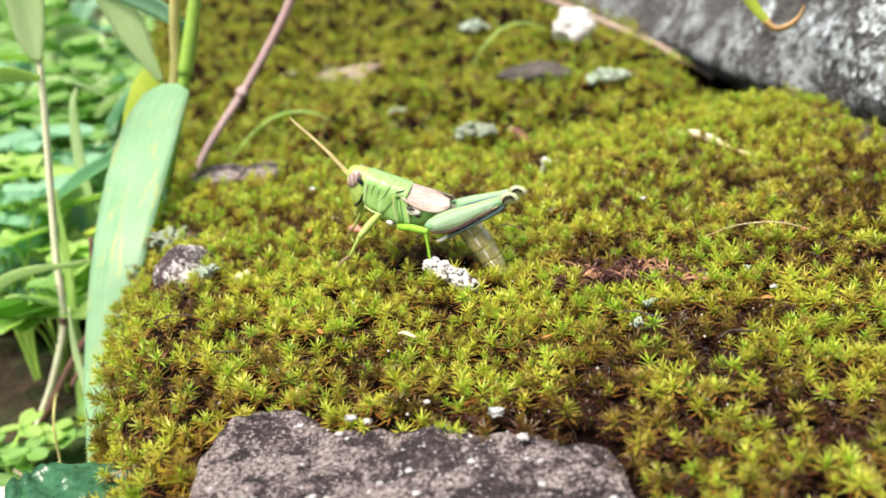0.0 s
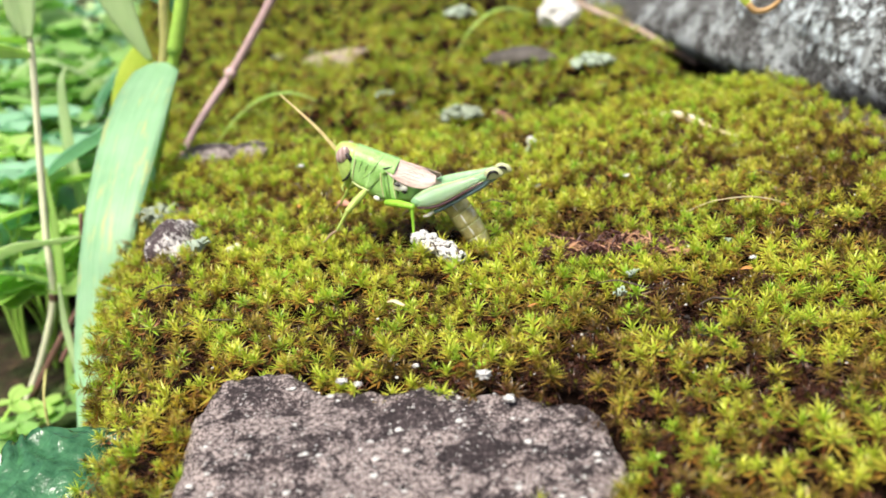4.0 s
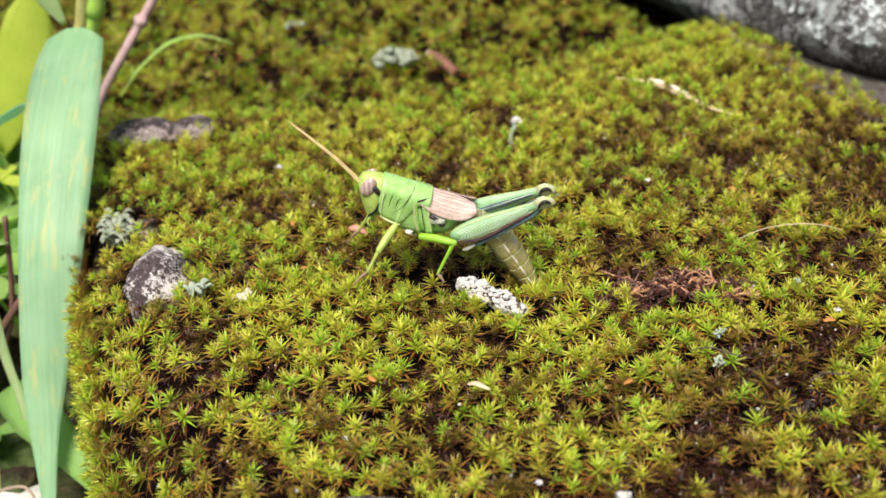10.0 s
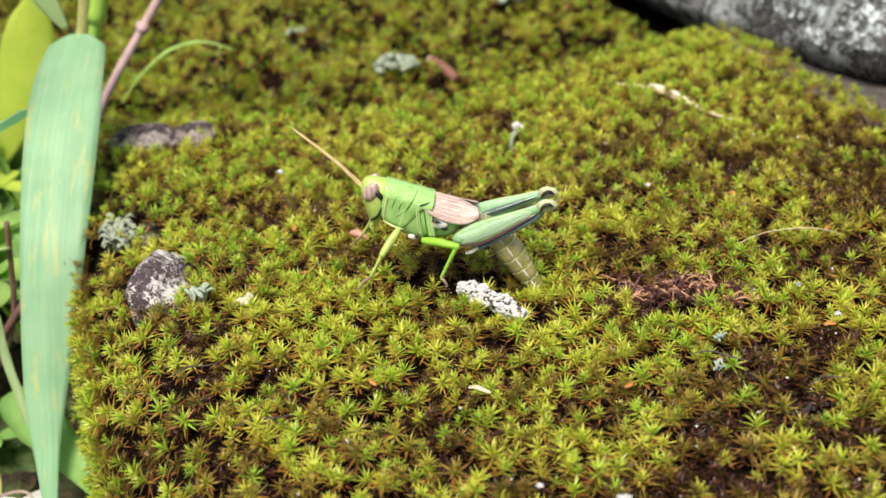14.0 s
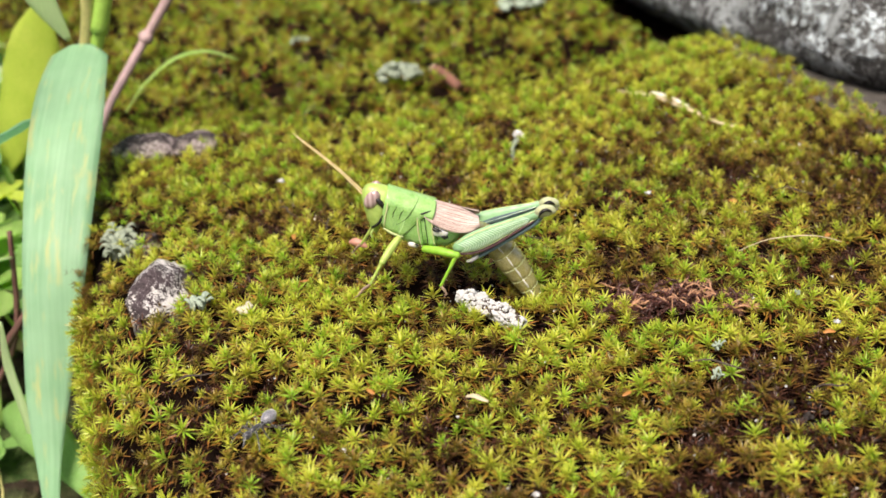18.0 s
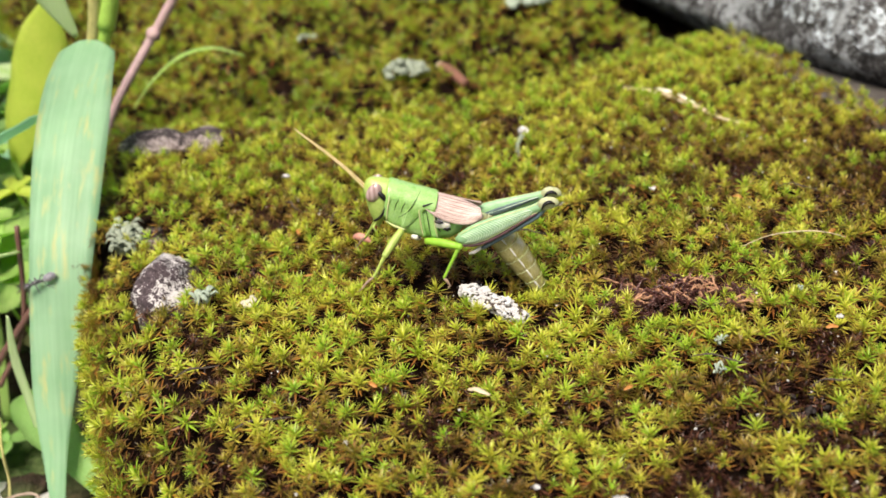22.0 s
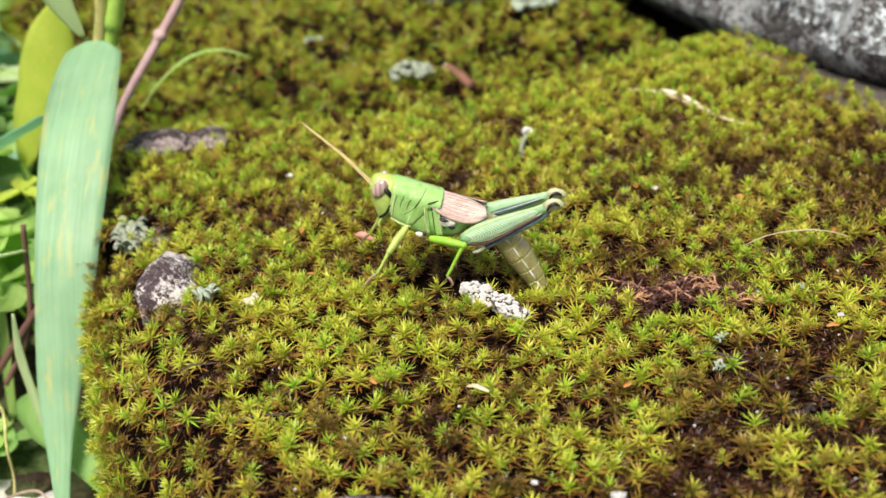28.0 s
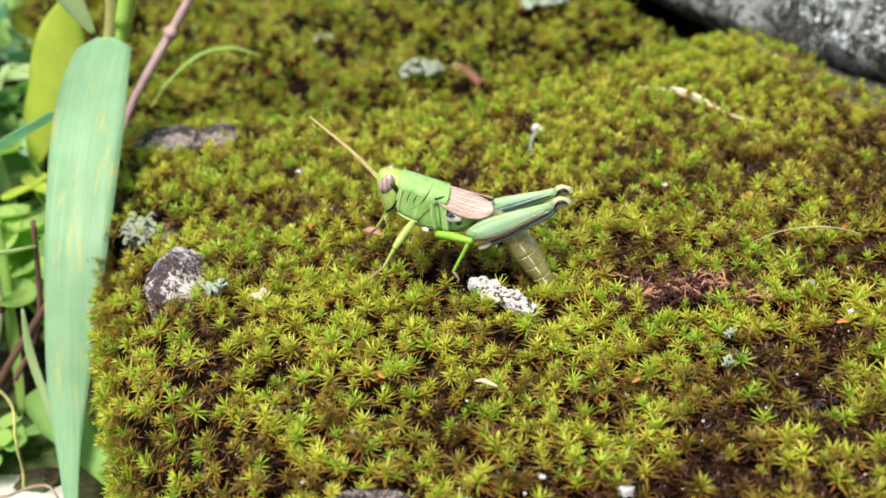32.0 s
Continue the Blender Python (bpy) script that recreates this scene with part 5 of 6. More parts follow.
for x, y, z, s, m in ((-150, 165, -45, 15, M_HERB), (-124, 40, -64, 6.5, M_HERB), (-119, 27, -64, 7, M_GRASS), (-118, 33, -64, 6, M_HERB), (-128, 74, -56, 11, M_GRASS), (-112, 100, -58, 9, M_YELLOWLEAF), (-104, 66, -62, 8, M_HERB), (-126, 70, -58, 14, M_GRASS)):
    three_leaved((x, y, z), int(s * 7 + y), s, m, 4 if s < 8 else 14, 11 if s < 8 else 40)
# soft leaves of the thicket further back, too many to count
def thicket(name, mat, seed, count, low, high):
    r = random.Random(seed)
    out = []
    for _ in range(count):
        y = r.uniform(low, high)
        x = -138 - 0.50 * (y - 60) - abs(r.gauss(0, 1)) * (90 + 0.35 * y)
        z = -64 + r.uniform(4, 30 + 0.16 * y)
        s = r.uniform(9, 24)
        q = Euler((r.uniform(-0.8, 0.8), r.uniform(-0.9, 0.5), r.uniform(0, 6.28))).to_matrix()
        vf = leaflet(s, seed)
        out.append(([tuple(q @ Vector(p) + Vector((x, y, z))) for p in vf[0]], vf[1]))
    return tagged(single(name, join(*out), mat, "soft green leaves of the thicket behind the grass", "undergrowth"), kind="stuff")


def near_thicket(name, mat, seed, count):
    """Leaves that crowd against the rock's left flank."""
    r = random.Random(seed)
    out = []
    for _ in range(count):
        y = r.uniform(130, 520)
        x = float(brow_left(y)) - 27 - abs(r.gauss(0, 1)) * (30 + 0.08 * y)
        q = Euler((r.uniform(-0.9, 0.9), r.uniform(-0.9, 0.5), r.uniform(0, 6.28))).to_matrix()
        vf = leaflet(r.uniform(9, 26), seed)
        at = Vector((x, y, -64 + r.uniform(4, 34 + 0.06 * y)))
        out.append(([tuple(q @ Vector(p) + at) for p in vf[0]], vf[1]))
    return tagged(single(name, join(*out), mat, "soft leaves crowding beside the mossy rock", "undergrowth"), kind="stuff")


near_thicket("thicket_leaves", M_HERB, 81, 150)
near_thicket("thicket_leaves", M_TEAL, 82, 110)
near_thicket("thicket_leaves", M_PALEGRASS, 83, 70)
thicket("thicket_leaves", M_HERB, 71, 760, 100, 760)
thicket("thicket_leaves", M_GRASS, 72, 420, 130, 800)
thicket("thicket_leaves", M_PALEGRASS, 73, 150, 200, 800)
# a big soft leaf behind the broad blade
big = thing("yellow_leaf", (-112, 112, -64), "large yellowing green leaf behind the broad blade", "leaf")
part("leaf", blade(rel(big, [(-104, 118, 24), (-110, 117.5, 10), (-117, 117, -6), (-126, 117, -24)]), (1, 13, 17, 13, 1), (0.9, -0.3, -0.43), 24, 0.12, 0.25, 0.6), M_YELLOWLEAF, big)
part("stalk", tube(rel(big, [(-125, 117, -22), (-120, 114, -45), (-114, 112, -66)]), (1.0, 1.1), 8, 6), M_STEM_GREEN, big)


# ---- stones, lichens and litter on the moss ----
def on_bed(x, y, up=0.0):
    return float(land(x, y)) + up


def stone(name, at, radii, seed, mat, label, rough=0.25, tilt=(0, 0, 0), freq=0.7, sub=4):
    ob = single(name, blob(radii, seed, rough, freq, sub), mat, label, "stone", at=at)
    ob.rotation_euler = [radians(a) for a in tilt]
    return ob


stone("crusted_stone", (-53.5, 16.5, -4.6), (5.8, 9.5, 6.2), 2, M_PEBBLE, "purplish-grey stone crusted with white lichen in the moss", 0.22)
stone("flat_stone", (-72.5, 80.5, -2.6), (7.6, 6.6, 2.4), 5, M_LEDGE, "flat weathered grey stone showing through the moss", 0.2)
stone("flat_stone", (-61, 80, -2.2), (5.6, 6.2, 2.4), 8, M_LEDGE, "flat weathered grey stone showing through the moss", 0.2)
stone("small_stone", (-62, 38, -6), (4.0, 3.6, 3.0), 11, M_LEDGE, "small grey stone at the edge of the moss", 0.25)
stone("small_stone", (-63, 150, on_bed(-63, 150, -3.0)), (9.5, 8.5, 6.0), 13, M_LEDGE, "dark stone in the hollow behind the ridge", 0.25)
stone("white_stone", (3, 270, on_bed(3, 270, 9.0)), (8.5, 7.0, 7.5), 17, M_WHITE, "rough white stone on the moss shelf", 0.3)
stone("beige_stone", (-87, 262, on_bed(-87, 262, 6.0)), (21, 10, 6.5), 19, plain("beige_stone", (0.36, 0.29, 0.24), 0.8, 0.2, 0.15, bump=0.3), "flat beige stone half sunk in the moss shelf", 0.18)
stone("reddish_stone", (-8, 221, on_bed(-8, 221, 4.0)), (13, 7, 4), 23, M_SLAB, "reddish-brown flat stone on the moss shelf", 0.2)
stone("pale_stone", (-104, 0, -73), (36, 43, 15), 29, M_WHITE, "smooth chalky white stone on the ground", 0.08, (0, 0, 8), 0.5)
for k, (x, y, r) in enumerate([(-96, 60, 6), (-104, 75, 8), (-118, 62, 7), (-88, 48, 4), (-130, 90, 10), (-100, 30, 5)]):
    stone("soil_clod", (x, y, -62), (r, r * 0.9, r * 0.6), 40 + k, M_SOIL, "brown clod of soil", 0.35)

M_LICHEN = plain("white_lichen", (0.72, 0.72, 0.71), 0.85, 0.3, 1.5, bump=0.3)
M_MINT = plain("mint_lichen", (0.34, 0.42, 0.33), 0.85, 0.35, 0.8, bump=0.2)
M_GREYLICHEN = plain("grey_green_lichen", (0.27, 0.32, 0.24), 0.85, 0.4, 0.8, bump=0.2)
M_BARK = plain("dark_bark", (0.10, 0.075, 0.06), 0.85, 0.4, 1.0, bump=0.3)


def knobs(path, radius, count, size, seed, upper=True):
    rng = random.Random(seed)
    out = []
    p = spline(path, 40)
    for _ in range(count):
        i = rng.randrange(40)
        c = p[i]
        a = rng.uniform(-0.4, 3.5) if upper else rng.uniform(0, 6.28)
        d = Vector(p[-1] - p[0]).normalized()
        s = d.cross(Vector((0, 0, 1))).normalized()
        v = s * math.cos(a) + Vector((0, 0, 1)) * math.sin(a)
        r = size * rng.uniform(0.35, 1.5)
        out.append(moved(blob((r, r, r * 0.8), rng.uniform(0, 50), 0.3, 0.8, 2), np.array(c) + np.array(v) * radius * math.sin(math.pi * (i + 3) / 45) ** 0.4 * (0.95 + 0.55 * noise.noise(Vector((i * 0.16, math.cos(a) * 1.2, math.sin(a) * 1.2 + seed)))) * rng.uniform(0.85, 1.1)))
    return join(*out)


stick = thing("lichened_stick", (5, -1.2, 0), "short stick wholly crusted with knobbly white lichen", "stick")
sp = [(-4.8, 3.9, 1.9), (-2, 1.6, 2.0), (2.0, -1.5, 1.5), (5.0, -3.9, 0.9)]
part("wood", tube(sp, (0.7, 1.15, 1.2, 0.9), 10, 18, rough=0.2), M_BARK, stick, "dark wood showing through")
part("crust", knobs(sp, 1.4, 1100, 0.27, 3, False), M_LICHEN, stick, "knobbly white lichen crust")
single("lichen_button", join(*[moved(blob((0.55, 0.55, 0.5), k, 0.3, 0.8, 2), (0.7 * math.cos(k * 2.4) * (k / 6), 0.7 * math.sin(k * 2.4) * (k / 6), 0.2 * (k % 3))) for k in range(12)]), plain("cream_lichen", (0.60, 0.57, 0.42), 0.8, 0.15, 1.5, bump=0.2),
       "small cream lichen lump on the moss", "lichen", at=(-35.8, 4.0, 0.0))


def squamules(at, seed, count, size, label):
    rng = random.Random(seed)
    ob = thing("lichen_tuft", at, label, "lichen")
    skin = M_GREYLICHEN if "flank" in label else M_MINT
    for k in range(count):
        a, h = rng.uniform(0, 6.28), size * rng.uniform(0.6, 1.2)
        o = (rng.uniform(-1, 1) * size * 0.5, rng.uniform(-1, 1) * size * 0.5, 0)
        part("lobe", blade([o, (o[0] + 0.25 * h * math.cos(a), o[1] + 0.25 * h * math.sin(a), h * 0.6), (o[0] + 0.6 * h * math.cos(a), o[1] + 0.6 * h * math.sin(a), h * 0.85), (o[0] + 0.8 * h * math.cos(a), o[1] + 0.8 * h * math.sin(a), h * 0.6)], (0.12 * size, 0.24 * size, 0.3 * size, 0.1 * size), (-math.sin(a), math.cos(a), 0), 9, 0.3, 0.18, cols=5), skin, ob)
    return ob


squamules((-44.6, 7.5, -1.2), 1, 16, 2.5, "pale mint-green lichen lobes beside the crusted stone")
squamules((-66, 33, -5), 2, 26, 4.0, "grey-green leafy lichen on the flank of the rock")
squamules((-69, 42, -8), 3, 26, 4.6, "grey-green leafy lichen on the flank of the rock")


def rosette(at, seed, r, label, count=26):
    rng = random.Random(seed)
    ob = thing("leafy_lichen", at, label, "lichen")
    for k in range(2 * count):
        a, d = rng.uniform(0, 6.28), r * math.sqrt(rng.random())
        s = r * rng.uniform(0.09, 0.24)
        part("lobe", moved(blob((s, s, s * 0.7), seed + k, 0.45, 0.9, 2), (d * math.cos(a), d * math.sin(a) * 0.8, 0.35 * r * (1 - d / r) + rng.uniform(0, 0.2) * r)), M_GREYLICHEN if seed == 7 else M_MINT, ob)
    return ob


rosette((-18.5, 150, on_bed(-18.5, 150, 5.0)), 7, 6.6, "grey-green leafy lichen cushion on the shelf")
rosette((20, 201, on_bed(20, 201, 3.0)), 8, 7.5, "pale mint lichen cushion near the boulder", 22)
rosette((-5, 266, on_bed(-5, 266, 4.0)), 9, 5.0, "pale mint lichen cushion near the boulder", 16)
rosette((-47, 316, on_bed(-47, 316, 4.0)), 10, 7.0, "whitish lichen cushion at the back of the shelf", 20)
rosette((-104, 278, on_bed(-87, 262, 9.0)), 11, 5.0, "small mint lichen cushion on the beige stone", 10)
rosette((-77, 262, on_bed(-87, 262, 10.0)), 12, 4.5, "small mint lichen cushion on the beige stone", 10)
rosette((-118, 262, on_bed(-118, 262, 5.0)), 13, 4.0, "small whitish lichen on the moss shelf", 8)
rosette((-52, 185, on_bed(-52, 185, 3.0)), 14, 3.2, "small mint lichen among the moss", 10)

stalk = thing("lichen_stalk", (12.8, 72, -9), "pale green lichen stalk with a white frilled tip", "lichen")
part("stem", tube([(0, 0, -1), (-0.6, 0.5, 2.5), (-1.0, 1.0, 5.0), (0.2, 1.4, 7.6)], (0.55, 0.5, 0.55, 0.6), 7, 18, rough=0.4), M_MINT, stalk)
part("tip", moved(knobs([(-0.6, 0, 0), (0.2, 0.2, 0.4), (0.8, 0, 0)], 0.5, 14, 0.55, 5, False), (0.3, 1.5, 8.0)), M_LICHEN, stalk, "white frilled tip")
part("scales", knobs([(-0.2, 0, -0.5), (-0.7, 0.6, 2.5), (-1.0, 1.0, 4.0)], 0.6, 16, 0.45, 6, False), M_MINT, stalk)

single("pink_bud", moved(tube([(-1.5, 0.6, 0.4), (-0.4, 0.2, 0.6), (0.8, -0.2, 0.3), (1.6, -0.6, -0.2)], (0.35, 0.72, 0.62, 0.2), 10, 14), (0, 0, 0)), plain("salmon_pink", (0.54, 0.26, 0.19), 0.5, 0.3, 0.8), "salmon-pink fallen bud on the moss", "bud", at=(-17.9, 19.9, 2.6))
single("husk", blade([(-1.6, 0.7, 0.17), (-0.3, 0.2, 0.7), (1.6, -0.7, 0.1)], (0.4, 0.9, 1.0, 0.3), (0.4, 1, 0), 12, 0.5, 0.15), M_STRAW, "cream-coloured seed husk on the moss", "husk", at=(2.6, -23.5, 0.6))
straw = thing("straw", (50, 91, -2), "bleached broken straw lying on the moss", "straw")
part("stalk", tube(rel(straw, [(37, 105, -3.6), (44, 98, -2.0), (49, 92.5, -1.6)]), (0.3, 0.45, 0.5), 8, 14, flat=1.4, rough=0.3), M_STRAW, straw)
part("stalk", tube(rel(straw, [(48.5, 93, -1.6), (53.5, 87, -2.2), (58, 81, -2.8), (63, 78, -3.6)]), (0.7, 0.5, 0.35, 0.3), 8, 14, flat=1.5, rough=0.3), M_STRAW, straw)
part("sheath", blade(rel(straw, [(46, 96.5, -1.0), (49.5, 92.5, -0.7), (53.5, 87, -1.4)]), (0.4, 1.2, 0.4), (1, 0.8, 0.4), 10, 0.4, 0.15), plain("white_straw_sheath", (0.86, 0.82, 0.72), 0.5, 0.1, 0.6), straw, "white papery sheath")
single("fibre", tube([(-1.9, 0.3, 0.17), (2.9, 0.7, 1.9), (8.6, 0.5, 2.6), (12.6, 0.7, 2.0), (15.9, 0.9, 0.8)], (0.06, 0.12, 0.08), 5, 24), M_STRAW, "thin tan plant fibre arching over the moss", "fibre", at=(50, 14.5, 0.8))
bit = thing("bark_roll", (-4.5, 152.5, on_bed(-4.5, 152.5, 4.0)), "short red-brown roll of bark on the shelf", "bark")
part("roll", tube([(-3.6, 7.5, 1.2), (-1, 2, 1.6), (3.6, -7.5, 1.0)], (1.4, 1.7, 1.4), 10, 12, rough=0.15), plain("red_brown_bark", (0.20, 0.09, 0.06), 0.7, 0.4, 0.4), bit)
part("cut_end", moved(blob((1.5, 0.4, 1.5), 3, 0.2, 0.7, 2), (-3.8, 7.9, 1.2)), M_STRAW, bit)
backtwig = thing("fallen_twig", (24, 262, -14), "grey-brown fallen twig leaning on the boulder's foot", "twig")
part("rod", tube(rel(backtwig, [(-14, 299, 8), (-2.5, 292, 4.2), (16, 280, -3.0), (32, 268, -9.0), (47.7, 252, -15.5), (57, 243, -20)]), (1.5, 1.5, 1.6, 1.5, 1.4), 10, 30, rough=0.2), M_TWIG_GREY, backtwig)
part("side_knot", moved(blob((1.9, 1.8, 1.7), 5, 0.3), rel(backtwig, [(26, 273, -6.8)])[0]), M_TWIG_GREY, backtwig)

# dead brown moss beside the straw-coloured fibre
M_DEAD = plain("dead_moss", (0.085, 0.032, 0.025), 0.36, 0.85, 0.9)
M_DEAD_TAN = plain("dead_moss_tan", (0.42, 0.23, 0.13), 0.6, 0.4, 0.5)
M_CRUMB = plain("black_earth", (0.022, 0.016, 0.014), 0.7, 0.6, 0.8, bump=0.2)
M_ORANGE = plain("orange_brown_leaf", (0.46, 0.20, 0.05), 0.5, 0.3, 0.6)
clump = thing("withered_moss_clump", (37, 2, 0), "shrivelled red-brown dead moss clump", "moss")
rng = random.Random(9)
def dead_shoot(seed):
    """A shrivelled shoot: a bent stem with small curled leaves along it."""
    r = random.Random(seed)
    a, ln = r.uniform(0, 6.28), r.uniform(2.2, 4.6)
    d = np.array([math.cos(a), 0.7 * math.sin(a), 0])
    pts = spline([(0, 0, 0), d * ln * 0.35 + (0, 0, r.uniform(0.6, 1.6)), d * ln * 0.7 + (0, 0, r.uniform(0.6, 1.9)), d * ln + (0, 0, r.uniform(0.0, 1.4))], 9)
    out = [tube(pts, (0.16, 0.2, 0.14, 0.05), 5)]
    for i in range(1, 9):
        for _ in range(2):
            v = np.array([r.gauss(0, 1), r.gauss(0, 1), r.gauss(0.3, 0.8)])
            v = v / (np.linalg.norm(v) + 0.01) * 0.7 + d * 0.6
            l = r.uniform(0.6, 1.3)
            out.append(tube([pts[i], pts[i] + v * l * 0.6 + (0, 0, 0.12), pts[i] + v * l - (0, 0, 0.1)], (0.1, 0.13, 0.02), 4, flat=0.5))
    return join(*out)


for k in range(150):
    x, y = rng.uniform(-12, 9), rng.gauss(0, 1.9)
    y += 2.2 * math.cos(x * 0.28) + 1.0
    z = on_bed(37 + x, 2 + y) + rng.uniform(2.0, 4.2)
    part("shrivelled_shoot", moved(dead_shoot(k), (x, y, z)), M_DEAD if k % 4 else M_DEAD_TAN, clump)

# crumbs of black earth where the moss is torn open
crumbs = []
for cx, cy, sx, sy, count in ((48, -27, 6.5, 4.5, 240), (42, -19, 4, 2, 70), (57, -22, 4, 2.5, 60), (-40, -17, 4, 2.5, 70), (-8, 62, 6, 2, 40), (-52, 88, 5, 2, 40), (-30, 60, 4, 2, 40), (13, 8, 4, 3.2, 90), (3, 8, 6, 3, 60)):
    for _ in range(count):
        x, y, r = rng.gauss(cx, sx * 0.6), rng.gauss(cy, sy * 0.6), rng.choice((0.15, 0.2, 0.3, 0.5))
        crumbs.append(moved(blob((r, r * rng.uniform(0.6, 1), r * 0.7), rng.uniform(0, 40), 0.45, 0.9, 2), (x, y, on_bed(x, y, rng.uniform(0.2, 2.4)))))
tagged(single("earth_crumbs", join(*crumbs), M_CRUMB, "crumbs of black earth in gaps of the moss", "earth"), kind="stuff")
for x, y, z, r in ((39, -12.5, 0.6, 1.0), (37.5, -19.5, 0.4, 1.1), (55, 2, 0.4, 0.7), (-2, 38, 0.6, 0.8)):
    squamules((x, y, z - 0.6), int(x * 3 + 200), 9, 1.1 * r, "tiny pale green lichen lobes in the moss")
for k, (x, y) in enumerate([(57, -8), (-31, 30), (-27, 14), (33, 42), (66, 22), (-13, -19), (24, -22), (52, 36)]):
    single("orange_leaf_bit", blade([(-0.9, 0, 0), (0, 0.2, 0.35), (1.0, 0, 0.1)], (0.3, 0.9, 0.9, 0.17), (0.2, 1, 0.2), 8, 0.3, 0.1, cols=5), M_ORANGE, "tiny orange-brown withered leaf bit", "leaf", "litter", at=(x, y, on_bed(x, y, 4.4))).rotation_euler[2] = k * 1.7
for k, (x, y, z, ang, ln) in enumerate([(-40, -16, 0.5, 20, 7), (-33, 36, 1.5, -50, 7), (-24, 33, 1.0, 80, 8), (38, -18, 0.6, -20, 9), (52, -24, 0.3, 10, 6), (-28, -27, -1.0, 15, 10), (12, 22, 1.2, -15, 6), (64, 38, 0, 160, 7)]):
    tw = single("tiny_twig", tube([(-ln / 2, 0, 0), (-ln / 6, 0.5, 0.7), (ln / 5, -0.4, 0.8), (ln / 2, 0.3, 0.2)], (0.07, 0.15, 0.13, 0.05), 6, 9, rough=0.9, seed=k), M_BARK, "tiny dark twig fragment lying in the moss", "twig", "litter", at=(x, y, z))
    tw.rotation_euler[2] = radians(ang)

# white grains and drops scattered through the moss
rng = random.Random(31)
grains = []
for _ in range(170):
    x, y = rng.uniform(-45, 85), rng.uniform(-46, 85)
    r = rng.choice((0.12, 0.15, 0.18, 0.28))
    grains.append(moved(blob((r, r, r * 0.8), rng.random() * 9, 0.3, 0.8, 1), (x, y, on_bed(x, y, rng.uniform(2.6, 4.8)))))
tagged(single("grit", join(*grains), M_LICHEN, "tiny white grains caught in the moss", "grit"), kind="stuff")
for x, y, z, r in ((18.4, 35.7, 0.2, 0.95), (-35.6, 46.8, 3.3, 0.8), (36.6, 39.8, 0.4, 0.7), (-15.9, -31.7, -1.0, 0.5), (9.8, -42.5, -0.3, 0.6), (20, -46, 0.2, 1.2), (24, -50, -1.2, 0.9), (0, -46.5, -0.6, 0.9), (2.5, -47, -0.8, 0.7), (58, -8, 1, 0.6)):
    single("white_chip", blob((r * 0.75, r * 0.6, r * 0.4), x, 1.0, 1.2, 3), M_LICHEN, "small white lichen chip", "lichen", "white chips", at=(x, y, z))
# white crust spots on the bare ledge
rng = random.Random(5)
spots = []
for k in range(340):
    x, y = rng.uniform(-15, 38), rng.uniform(-80, -46)
    r = rng.choice((0.26, 0.36, 0.5)) if k < 60 else rng.choice((0.12, 0.16, 0.22))
    lump = moved(blob((r, r, r * 0.35), rng.random() * 9, 0.5, 0.9, 2 if k < 60 else 1), (x, y, float(ledge_height(x, y)) + 0.05))
    if k < 60:
        part("lichen_spot", lump, M_LICHEN, ledge)
    else:
        spots.append(lump)
tagged(part("lichen_specks", join(*spots), M_LICHEN, ledge, "fine white lichen specks"), kind="stuff")


# ---- ants ----
n = Nodes("grey_black_ant", 0.28, spec=0.6)
n.color(n.ramp(n.noise(3.0, 3), (0.3, (0.012, 0.012, 0.014)), (0.7, (0.05, 0.05, 0.06))))
n.b.inputs["Coat Weight"].default_value = 0.3
n.b.inputs["Sheen Weight"].default_value = 0.5
M_ANT = n.mat
n = Nodes("silvery_gaster", 0.35, spec=0.6)
n.color(n.ramp(n.wave(1.6, (1, 0, 0), 0.3), (0.2, (0.10, 0.10, 0.12)), (0.7, (0.26, 0.26, 0.29))))
n.b.inputs["Sheen Weight"].default_value = 0.8
M_GASTER = n.mat


